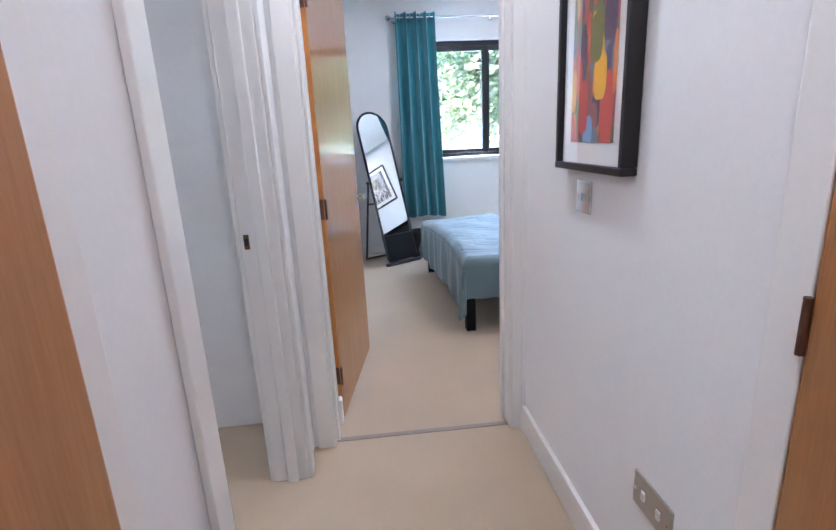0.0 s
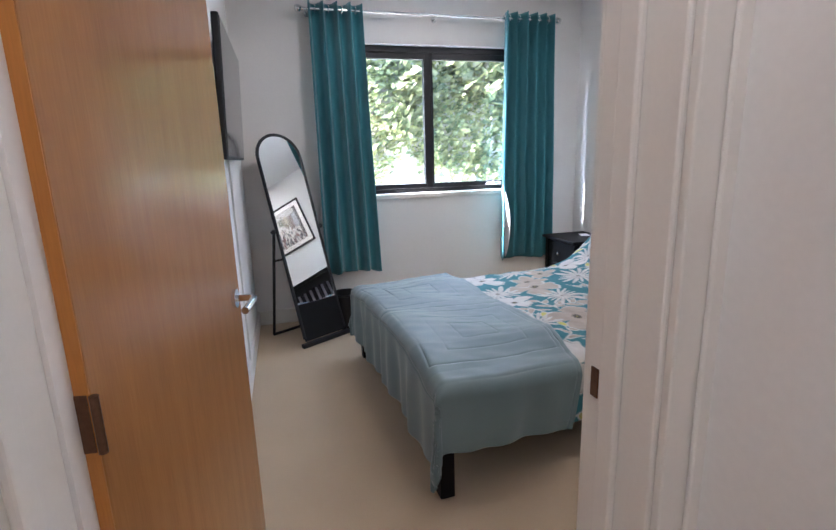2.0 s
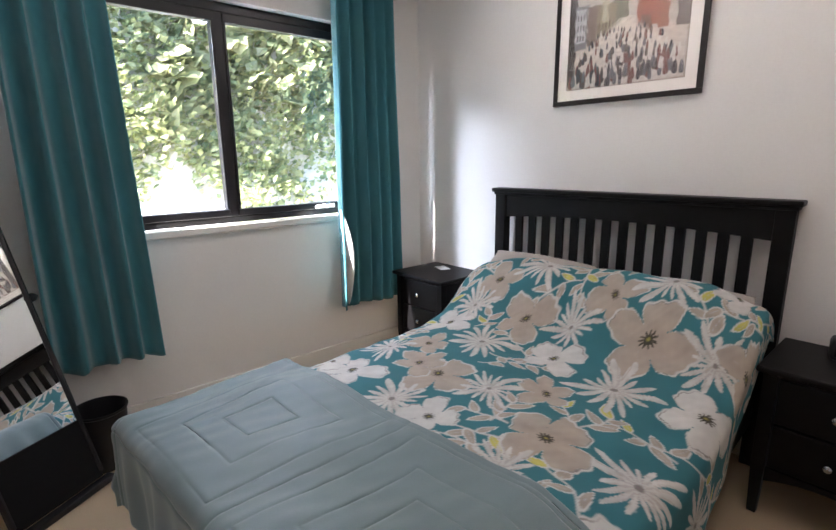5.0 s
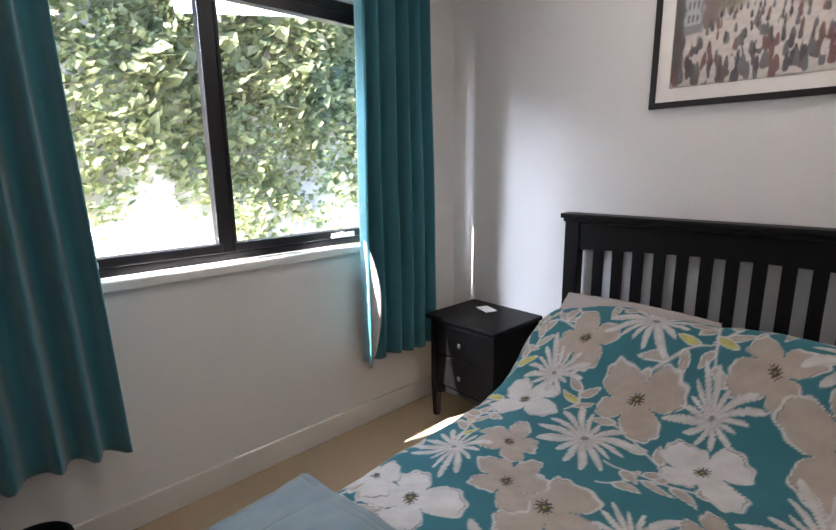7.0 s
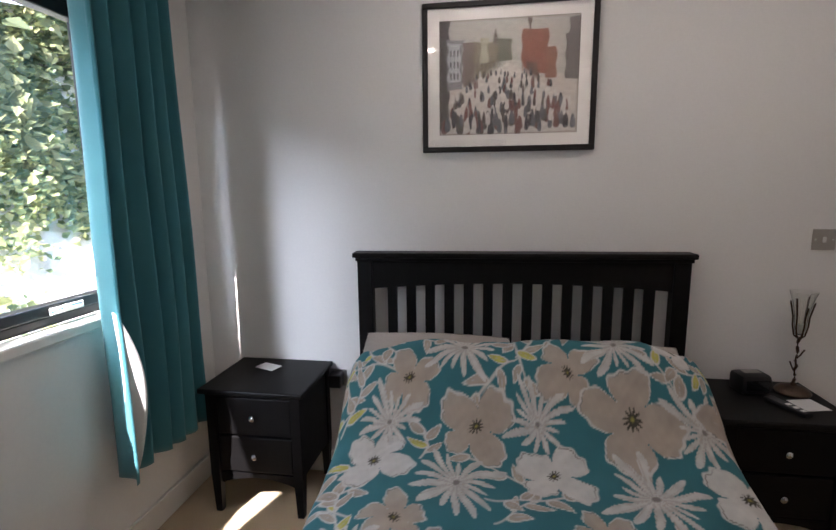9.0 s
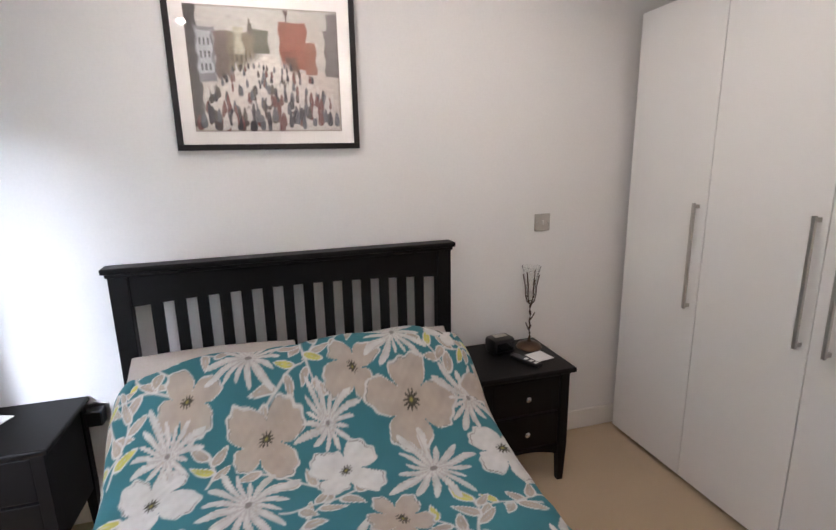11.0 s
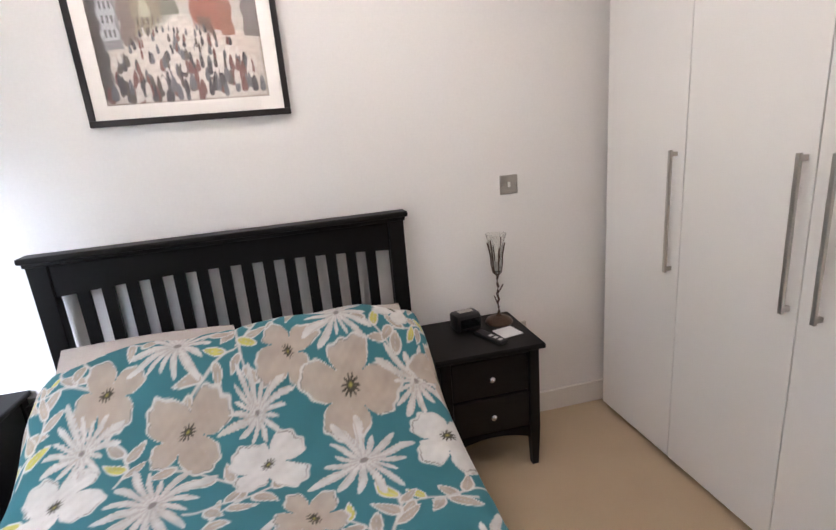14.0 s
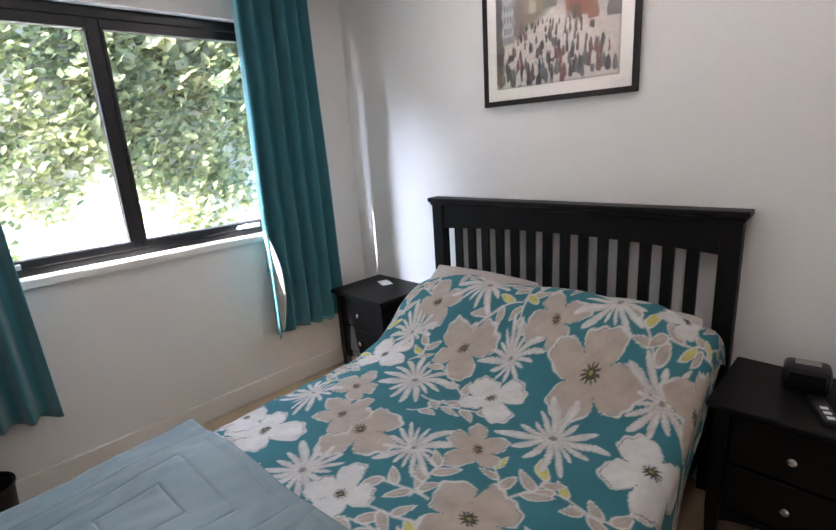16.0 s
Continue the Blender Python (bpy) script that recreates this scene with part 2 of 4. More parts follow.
box(JR + 0.03, 0.875, DOOR_Y0, DOOR_Y1, 0, CEILING, bm=db)
box(JL - 0.03, JR + 0.03, DOOR_Y0, DOOR_Y1, 2.07, CEILING, bm=db)
structure("wall_door", db, WALL, "off-white painted wall with the bedroom doorway")
rb = box(HALL_R, 0.84, 0.88, DOOR_Y0, 0, CEILING)
box(HALL_R, 0.84, -1.6, 0.0, 0, CEILING, bm=rb)
box(HALL_R, 0.84, 0.0, 0.88, 2.05, CEILING, bm=rb)
structure("wall_hall_east", rb, WALL, "white painted hall wall with a framed picture")
lb = box(HALL_L - 0.13, HALL_L, 1.95, DOOR_Y0, 0, CEILING)
box(HALL_L - 0.13, HALL_L, 0.76, 1.05, 0, CEILING, bm=lb)
box(HALL_L - 0.13, HALL_L, -1.6, -0.02, 0, CEILING, bm=lb)
box(HALL_L - 0.13, HALL_L, -0.02, 0.76, 2.05, CEILING, bm=lb)
box(HALL_L - 0.13, HALL_L, 1.05, 1.95, 2.05, CEILING, bm=lb)
structure("wall_hall_west", lb, WALL, "white painted hall wall with doorways")
structure("wall_south", box(-5.2, 2.8, -1.72, -1.6, 0, CEILING), WALL, "plain white wall behind the hall")
structure("wall_alcove", box(0.84, HEAD_X, 1.55, 1.67, 0, CEILING), WALL, "white wall behind the wardrobe")
structure("wall_far_west", box(-5.32, -5.2, -1.6, 5.94, 0, CEILING), WALL, "plain white wall of the next room")
# Taupe strip set back between the door wall and the wardrobe, floor to ceiling.
structure("wall_gap_strip", box(0.8775, 0.915, 2.18, 2.24, 0, CEILING), TAUPE, "taupe strip set back in the gap beside the wardrobe", "trim")

structure("trim_threshold", box(JL, JR, DOOR_Y0 + 0.02, DOOR_Y0 + 0.045, 0, 0.004, 0.0015), TAUPE, "thin taupe carpet joint strip in the doorway", "trim")

# skirting boards
def skirting(name, x0, x1, y0, y1):
    bm = box(x0, x1, y0, y1, 0, 0.118, 0.004)
    structure(name, bm, TRIM, "white gloss painted skirting board", "skirting board")


skirting("baseboard_north", LEFT_X + 0.018, HEAD_X - 0.018, WIN_Y - 0.017, WIN_Y)
skirting("baseboard_east", HEAD_X - 0.017, HEAD_X, 1.7, WIN_Y)
skirting("baseboard_west", LEFT_X, LEFT_X + 0.017, DOOR_Y1, WIN_Y)
skirting("baseboard_hall", HALL_R - 0.017, HALL_R, 0.96, DOOR_Y0 - 0.026)
skirting("baseboard_door", JR + 0.1, 0.838, DOOR_Y1, DOOR_Y1 + 0.017)


def lining(name, across, a0, a1, d0, d1, head=2.04, stop=True):
    """A painted door lining with architraves. across: axis of the opening's width."""
    base = thing(name, pose(0, 0, 0), "cream gloss painted door lining and moulded architrave", "door frame", kind="structure")

    def b(u0, u1, v0, v1, z0, z1, bevel=0.004):
        return box(u0, u1, v0, v1, z0, z1, bevel) if across == "x" else box(v0, v1, u0, u1, z0, z1, bevel)

    part("jamb", b(a0 - 0.03, a0, d0, d1, 0, head), TRIM, base)
    part("jamb", b(a1, a1 + 0.03, d0, d1, 0, head), TRIM, base)
    part("head", b(a0 - 0.03, a1 + 0.03, d0, d1, head, head + 0.03), TRIM, base)
    if stop:
        m = d0 + (d1 - d0) * 0.55
        part("door_stop", b(a1 - 0.013, a1, m - 0.02, m + 0.02, 0, head), TRIM, base)
        part("door_stop", b(a0, a0 + 0.013, m - 0.06, m - 0.02, 0, head), TRIM, base)
    for v, o in ((d0, -1), (d1, 1)):
        lo, hi = (v - 0.016, v - 0.0005) if o < 0 else (v + 0.0005, v + 0.016)
        lo2, hi2 = (v - 0.024, v - 0.016) if o < 0 else (v + 0.016, v + 0.024)
        for u0, u1, e0, e1 in ((a0 - 0.075, a0 - 0.006, a0 - 0.075, a0 - 0.045), (a1 + 0.006, a1 + 0.075, a1 + 0.045, a1 + 0.075)):
            bm = b(u0, u1, lo, hi, 0, head + 0.075, 0.003)
            extra = b(e0, e1, lo2, hi2, 0, head + 0.075, 0.004) if across == "x" and u0 > 0 else bmesh.new()
            me = bpy.data.meshes.new("tmp")
            extra.to_mesh(me), extra.free()
            bm.from_mesh(me)
            bpy.data.meshes.remove(me)
            part("architrave", bm, TRIM, base)
        part("architrave_head", b(a0 - 0.0745, a1 + 0.0745, lo, hi, head + 0.006, head + 0.074, 0.003), TRIM, base)
    return base


lin1 = lining("door_frame_1", "x", JL, JR, DOOR_Y0, DOOR_Y1)
lin2 = lining("door_frame_2", "y", 1.08, 1.92, HALL_L - 0.13, HALL_L)
lin3 = lining("door_frame_3", "y", 0.01, 0.73, HALL_L - 0.13, HALL_L, stop=False)
lin4 = lining("door_frame_4", "y", 0.03, 0.85, HALL_R, HALL_R + 0.13, stop=False)


def keeper(m, parent):
    k = part("strike_plate", box(-0.009, 0.009, -0.0015, 0.0015, -0.025, 0.025, 0.001), BROWN_METAL, parent, "aged brass strike plate")
    k.matrix_world = m
    part("latch_hole", box(-0.006, 0.006, -0.0022, 0.0008, -0.012, 0.012), BLACK_PLASTIC, k)


keeper(pose(JR - 0.0018, 2.245, 0.955, 0, 0, 90), lin1)
keeper(pose(-0.64, 1.9182, 0.94), lin2)


def oak_door(name, m, width, label, handle=True):
    """A flush oak leaf: hinge at its origin, leaf along +x, face toward -y."""
    d = thing(name, m, label, "door", kind="structure")
    leaf = part("leaf", box(0, width, 0, 0.042, 0.008, 2.03, 0.0015), OAK, d)
    part("hinge_edge", box(-0.002, 0.0, 0.001, 0.041, 0.009, 2.029), OAK_EDGE, leaf, "orange oak lipping")
    for z in (0.22, 0.98, 1.78):
        h = part("hinge", box(-0.004, -0.0022, 0.004, 0.036, z - 0.042, z + 0.042), BROWN_METAL, d, "brown metal hinge")
        part("knuckle", rod((-0.005, -0.006, z - 0.042), (-0.005, -0.006, z + 0.042), 0.006), BROWN_METAL, h)
    if handle:
        for side in (-1, 1):
            y = 0 if side < 0 else 0.042
            rose = part("handle_rose", rod((width - 0.06, y, 0.95), (width - 0.06, y + side * 0.009, 0.95), 0.026, seg=24), CHROME, d, "round chrome rose", True)
            lev = tube([(width - 0.06, y + side * 0.008, 0.95), (width - 0.06, y + side * 0.045, 0.95), (width - 0.068, y + side * 0.056, 0.95), (width - 0.10, y + side * 0.058, 0.95), (width - 0.175, y + side * 0.056, 0.947)], 0.0095, 12)
            part("lever", lev, CHROME, rose, "chrome lever", True)
    return d


oak_door("door_1", pose(-0.41, 2.312, 0, 0, 0, 80.8), 0.76, "open flush oak bedroom door with chrome lever handle")
oak_door("door_2", pose(HALL_L - 0.005, 0.725, 0, 0, 0, -90), 0.71, "closed flush oak door with brown hinge in hall")
oak_door("door_3", pose(HALL_R + 0.01, 0.845, 0, 0, 0, -90) @ pose(0, -0.03, 0), 0.76, "flush oak door in the hall wall")

# ---- windows ----


def window(name, x0, x1, mull, label):
    w = thing(name, pose(0, 0, 0), label, "window", kind="structure")
    y0, y1 = 5.70, 5.77
    fr = part("window_frame", box(x0, x1, y0, y1, WZ1 - 0.05, WZ1, 0.004), PVC, w, "black-brown frame")
    part("frame_bottom", box(x0, x1, y0, y1, WZ0, WZ0 + 0.035, 0.004), PVC, fr)
    part("frame_side", box(x0, x0 + 0.045, y0 + 0.001, y1 - 0.001, WZ0 + 0.035, WZ1 - 0.05, 0.004), PVC, fr)
    part("frame_side", box(x1 - 0.045, x1, y0 + 0.001, y1 - 0.001, WZ0 + 0.035, WZ1 - 0.05, 0.004), PVC, fr)
    part("mullion", box(mull - 0.026, mull + 0.026, y0 - 0.004, y1 - 0.002, WZ0 + 0.035, WZ1 - 0.05, 0.004), PVC, fr)
    for a, b in ((x0 + 0.045, mull - 0.026), (mull + 0.026, x1 - 0.045)):
        z0, z1 = WZ0 + 0.035, WZ1 - 0.05
        sash = part("sash", box(a, b, y0 - 0.010, y0 + 0.045, z1 - 0.05, z1 - 0.001, 0.005), PVC, w)
        part("sash_rail", box(a, b, y0 - 0.010, y0 + 0.045, z0 + 0.001, z0 + 0.042, 0.005), PVC, sash)
        part("sash_stile", box(a, a + 0.014, y0 - 0.009, y0 + 0.044, z0 + 0.042, z1 - 0.05, 0.003), PVC, sash)
        part("sash_stile", box(b - 0.014, b, y0 - 0.009, y0 + 0.044, z0 + 0.042, z1 - 0.05, 0.003), PVC, sash)
        pane = part("pane", box(a + 0.014, b - 0.014, y0 + 0.016, y0 + 0.020, z0 + 0.042, z1 - 0.05), GLASS, sash, "clear glass pane")
        pane.visible_shadow = False
        c = (a + b) / 2 + (0.12 if a < mull - 0.1 else 0.17) * (-1 if a < mull - 0.1 else 1)
        h = box(c - 0.07, c + 0.07, y0 - 0.018, y0 - 0.010, z0 + 0.004, z0 + 0.03, 0.003)
        stay = part("window_stay", h, WHITE_PLASTIC, sash, "white metal window fastener")
        part("stay_arm", tube([(c - 0.085, y0 - 0.024, z0 + 0.014), (c, y0 - 0.030, z0 + 0.026), (c + 0.05, y0 - 0.026, z0 + 0.018)], 0.006), CHROME, stay)
        part("stay_knob", ball((c - 0.02, y0 - 0.032, z0 + 0.026), 0.011), WHITE_PLASTIC, stay, smooth=True)
    return w


win1 = window("window_1", WX0, WX1, 1.098, "two-light casement window with black-brown frames")
part("window_sill", box(WX0 - 0.03, WX1 + 0.03, WIN_Y - 0.025, 5.698, WZ0 - 0.042, WZ0, 0.008), TRIM, win1, "white gloss sill board")
window("window_2", W2X0, W2X1, -3.38, "black-brown framed window of the next room")

# ---- outdoors ----
structure("ground", box(-600, 600, 5.80, 900, -0.45, -0.35), PAVING, "pale sunlit paving and gravel outside", "ground")
# Unseen roof edge, added so only a thin band of sun gets in.
structure("eaves", box(-6, 4, 5.80, 5.93, 2.66, 2.80), BRICK, "unseen roof edge added to trim the sun at the windows", "eaves")


def bank_y(z):
    """The bank's face: gentle at its foot, steep above."""
    return np.where(z < 1.25, 7.1 + (z + 0.35) * 1.15, 8.94 + (z - 1.25) * 0.42)


x, q = np.meshgrid(np.linspace(-14, 14, 90), np.linspace(-0.36, 4.6, 40), indexing="ij")
y = bank_y(q) + 0.10 * np.sin(2.1 * x + q) + 0.07 * np.sin(5.3 * x - 3 * q)
bank = new("bank", grid_mesh("bank", np.stack([x, y, q], -1), mat("pale_earth", (0.78, 0.74, 0.67), 0.95, var=0.15, scale=3, fine=30, bump=0.4)))
tagged(bank, "pale sunlit earth bank outside the window", "bank", kind="structure")


def foliage(name, count, xr, zr, size, material, label, seed, sparse):
    """Ivy-like leaves that lie on the bank, thin where it is bare."""
    rng = np.random.default_rng(seed)
    x, z = rng.uniform(*xr, count * 2), rng.uniform(*zr, count * 2)
    lump = np.sin(x * 2.3 + 1.7 * z) + np.sin(x * 4.1 - 2.9 * z + 1) * 0.8 + 0.6 * np.sin(7 * x + 5 * z) + 0.4 * np.sin(-11 * x + 9 * z)
    keep = (lump * 0.35 + (z - sparse) * 1.5 + rng.normal(0, 0.35, count * 2)) > 0
    x, z, lump = x[keep][:count], z[keep][:count], lump[keep][:count]
    count = len(x)
    y = bank_y(z) + 0.10 * np.sin(2.1 * x + z) - 0.05 - 0.06 * lump - np.abs(rng.normal(0, 0.10, count))
    c = np.stack([x, y, z], -1)
    s = size * rng.uniform(0.5, 1.4, count)[:, None]
    n = np.array([-0.55, -0.35, 0.75]) + rng.normal(0, 0.42, (count, 3))
    n /= np.linalg.norm(n, axis=1, keepdims=True)
    u = np.cross(n, rng.normal(0, 1, (count, 3)))
    u /= np.linalg.norm(u, axis=1, keepdims=True)
    v = np.cross(n, u)
    verts = np.stack([c - u * s, c + v * s * 0.75 + n * s * 0.15 - u * s * 0.3, c + u * s, c - v * s * 0.75 + n * s * 0.15 - u * s * 0.3], 1).reshape(-1, 3)
    i = np.arange(count)[:, None] * 4
    faces = np.concatenate([i + np.array([0, 1, 2]), i + np.array([0, 2, 3])])
    me = bpy.data.meshes.new(name)
    me.from_pydata(verts.tolist(), [], faces.tolist())
    me.materials.append(material)
    return tagged(new(name, me), label, "ivy", kind="stuff")


foliage("ivy", 85000, (-9.0, 9.0), (0.2, 4.6), 0.046, LEAF, "dense sunlit green ivy covering the bank", 3, 1.0)
foliage("hanging_leaves", 1500, (1.6, 6.0), (1.6, 4.4), 0.13, LEAF_PALE, "pale drooping leaves over the ivy", 7, 1.9)

# ---- bedroom things ----


def curtain(name, x0, x1, b0, b1, waves, seed, label):
    """An eyelet curtain that waves round its pole, from z 2.44 to 0.40."""
    rows, cols = 70, 26 * waves
    t, s = np.meshgrid(np.linspace(0, 1, rows), np.linspace(0, 1, cols), indexing="ij")
    w0, w1 = x0 + (b0 - x0) * t ** 1.3, x1 + (b1 - x1) * t ** 1.3
    ph = 0.12 * np.sin(2.3 * s * 3 + seed) * t
    wave = np.sin(math.tau * waves * (s + ph * 0.15) + 0.6)
    sharp = np.sign(wave) * np.abs(wave) ** 0.8
    amp = 0.052 + 0.010 * np.sin(math.tau * s * 1.7 + seed) + 0.006 * t + 0.005 * np.sin(5 * s + seed) * t
    x = w0 + (w1 - w0) * s + 0.012 * np.cos(math.tau * waves * s) * (1 - 0.4 * t)
    y = 5.535 - amp * sharp + 0.008 * np.sin(9 * t + 4 * s + seed) * t
    z = 2.445 - 2.04 * t + 0.012 * np.sin(math.tau * waves * s) * t - 0.006 * np.sin(7 * s + seed) * t
    c = thing(name, pose((x0 + x1) / 2, 5.545, 0.40), label, "curtain", "window curtains")
    off = np.array([(x0 + x1) / 2, 5.545, 0.40])
    me = grid_mesh("cloth", np.stack([x, y, z], -1) - off, TEAL, thick=0.003)
    new("cloth", me).parent = c
    for k in range(waves * 2):
        xs = x0 + (x1 - x0) * (k + 0.5 - 0.19) / (waves * 2)
        ring = [(0.001 * math.sin(a) + xs - off[0], 0.027 * math.cos(a), 2.0 + 0.027 * math.sin(a)) for a in np.linspace(0, math.tau, 17)]
        part("eyelet", tube(ring, 0.005, 6), CHROME, c, "chrome eyelet ring", True)
    return c


curtain("curtain", 0.13, 0.53, 0.13, 0.59, 4, 1.0, "teal eyelet curtain drawn aside by the window")
sunny = curtain("curtain", 1.70, 2.14, 1.67, 2.185, 5, 2.4, "teal eyelet curtain, sunlit on its open edge")
# White sliver of lining: the sunlit edge's brightness put into its shape and colour.
t, q = np.meshgrid(np.linspace(0, 1, 30), np.linspace(0, 1, 6), indexing="ij")
wide = 0.003 + 0.038 * np.sin(math.pi * np.clip(t, 0, 1)) ** 0.8
lx = 1.684 + 0.035 * t ** 1.5 + wide * q
sun_sliver_me = grid_mesh("lining", np.stack([lx - 1.9175, -0.045 - 1.5 * wide * q - 0.008 * np.sin(6 * t), 0.66 - 0.63 * t], -1), SHEET, thick=0.002)
sun_sliver_ob = new("lining", sun_sliver_me)
sun_sliver_ob.parent = sunny
sun_sliver_ob["label"] = "white lining sliver standing for the sunlit open edge"
pole = thing("curtain_pole", pose(1.14, 5.545, 2.40), "slim chrome curtain pole with ball finials", "curtain pole")
part("pole", rod((-1.04, 0, 0), (1.04, 0, 0), 0.010, seg=16), CHROME, pole, smooth=True)
for sx in (-1, 1):
    fin = part("finial", ball((sx * 1.065, 0, 0), 0.028), CHROME, pole, "chrome ball finial", True)
    part("collar", rod((sx * 1.03, 0, 0), (sx * 1.045, 0, 0), 0.016), CHROME, fin)
for bx in (-1.0, 0.0, 1.0):
    br = part("bracket", rod((bx, 0.0, -0.012), (bx, 0.0945, -0.012), 0.006), CHROME, pole)
    part("bracket_plate", rod((bx, 0.087, -0.012), (bx, 0.0945, -0.012), 0.022, seg=18), CHROME, br)

# ---- bed: local x runs from the head to the foot, local y toward the wardrobe ----
BX, BY = 2.40, 4.06
BED = pose(BX, BY, 0, 0, 0, 182.6)
bed = thing("bed", BED, "black-stained wooden double bed with slatted headboard", "bed")
for sy in (-1, 1):
    part("headboard_post", box(-0.045, 0.015, sy * 0.70 - 0.035, sy * 0.70 + 0.035, 0, 1.155, 0.004), BLACK_WOOD, bed)
part("headboard_cap", box(-0.06, 0.03, -0.755, 0.755, 1.168, 1.192, 0.006), BLACK_WOOD, bed)
part("cap_moulding", box(-0.052, 0.022, -0.742, 0.742, 1.152, 1.169, 0.004), BLACK_WOOD, bed)
n = 24
bm = bmesh.new()
lo, hi = [], []
for k in range(n + 1):
    y = -0.665 + 1.33 * k / n
    arch = 1.022 + 0.028 * (1 - (y / 0.665) ** 2)
    lo.append([bm.verts.new((x, y, arch)) for x in (-0.032, 0.002)])
    hi.append([bm.verts.new((x, y, 1.152)) for x in (-0.032, 0.002)])
for k in range(n):
    for a, b in ((lo, hi),):
        bm.faces.new((a[k][1], a[k + 1][1], b[k + 1][1], b[k][1]))
        bm.faces.new((a[k + 1][0], a[k][0], b[k][0], b[k + 1][0]))
        bm.faces.new((a[k][0], a[k + 1][0], a[k + 1][1], a[k][1]))
part("headboard_top_rail", bm, BLACK_WOOD, bed)
part("headboard_low_rail", box(-0.032, 0.002, -0.665, 0.665, 0.40, 0.52, 0.003), BLACK_WOOD, bed)
for k in range(14):
    y = -0.665 + 1.33 * (k + 1) / 15
    part("slat", box(-0.025, -0.005, y - 0.0225, y + 0.0225, 0.50, 1.06, 0.002), BLACK_WOOD, bed)
for sy in (-1, 1):
    part("side_rail", box(0.0, 2.025, sy * 0.675 - 0.013, sy * 0.675 + 0.013, 0.20, 0.33, 0.004), BLACK_WOOD, bed)
    part("foot_leg", box(2.025, 2.085, sy * 0.735 - 0.03, sy * 0.735 + 0.03, 0, 0.36, 0.004), BLACK_WOOD, bed)
part("foot_rail", box(2.024, 2.05, -0.70, 0.685, 0.20, 0.34, 0.004), BLACK_WOOD, bed)
part("slat_base", box(0.02, 2.02, -0.66, 0.66, 0.262, 0.278), BLACK_WOOD, bed)
solo("mattress", box(0.03, 2.02, -0.62, 0.62, 0.28, 0.45, 0.03), SHEET, "white mattress under the floral duvet", "mattress", BED)


def fold_over(d, r=0.055):
    """How far cloth goes outward and down once it is d past a rounded edge."""
    a = np.clip(d / r, 0, math.pi / 2)
    rest = np.maximum(d - r * math.pi / 2, 0)
    return np.where(d > 0, r * np.sin(a), d), np.where(d > 0, r * (1 - np.cos(a)) + rest, 0)


def top_height(a, b):
    """The bedding's height: flat toward the foot, swelling over the pillows at the head."""
    swell = 0.30 / (1 + np.exp((a - 0.385) / 0.085))
    pill = 0.035 * np.abs(np.sin(math.pi * np.clip(b + 0.03, -0.7, 0.7) / 0.7)) ** 0.7 / (1 + np.exp((a - 0.35) / 0.06))
    back = -0.05 * np.exp(-((a - 0.06) / 0.05) ** 2)
    puff = 0.012 * np.sin(3.1 * a + 2.0 * b) + 0.009 * np.sin(6.7 * a - 4.3 * b + 1) + 0.005 * np.sin(13 * b + 9 * a)
    return 0.465 + swell + pill * (swell > 0.02) + back + puff - 0.03 * np.maximum(np.abs(b) - 0.5, 0) / 0.2


TEAL_INK, CREAM, WHITE_INK = np.array([0.031, 0.155, 0.185]), np.array([0.40, 0.335, 0.275]), np.array([0.58, 0.56, 0.53])
GREY_INK, DARK_INK, YELLOW = np.array([0.30, 0.27, 0.25]), np.array([0.05, 0.045, 0.03]), np.array([0.47, 0.43, 0.10])


def hash_noise(u, v, f, seed):
    """Smooth irregular relief: plane waves in scattered directions."""
    r = np.random.default_rng(int(abs(seed) * 1000) + 17)
    total = 0
    for k in range(9):
        a, g = r.uniform(0, math.tau), f * r.uniform(0.5, 1.6)
        total = total + np.sin(g * (u * math.cos(a) + v * math.sin(a)) + r.uniform(0, math.tau))
    return total / 4.5


def paint(col, mask, ink):
    mask = np.clip(mask, 0, 1)[..., None]
    col[:] = col * (1 - mask) + ink * mask


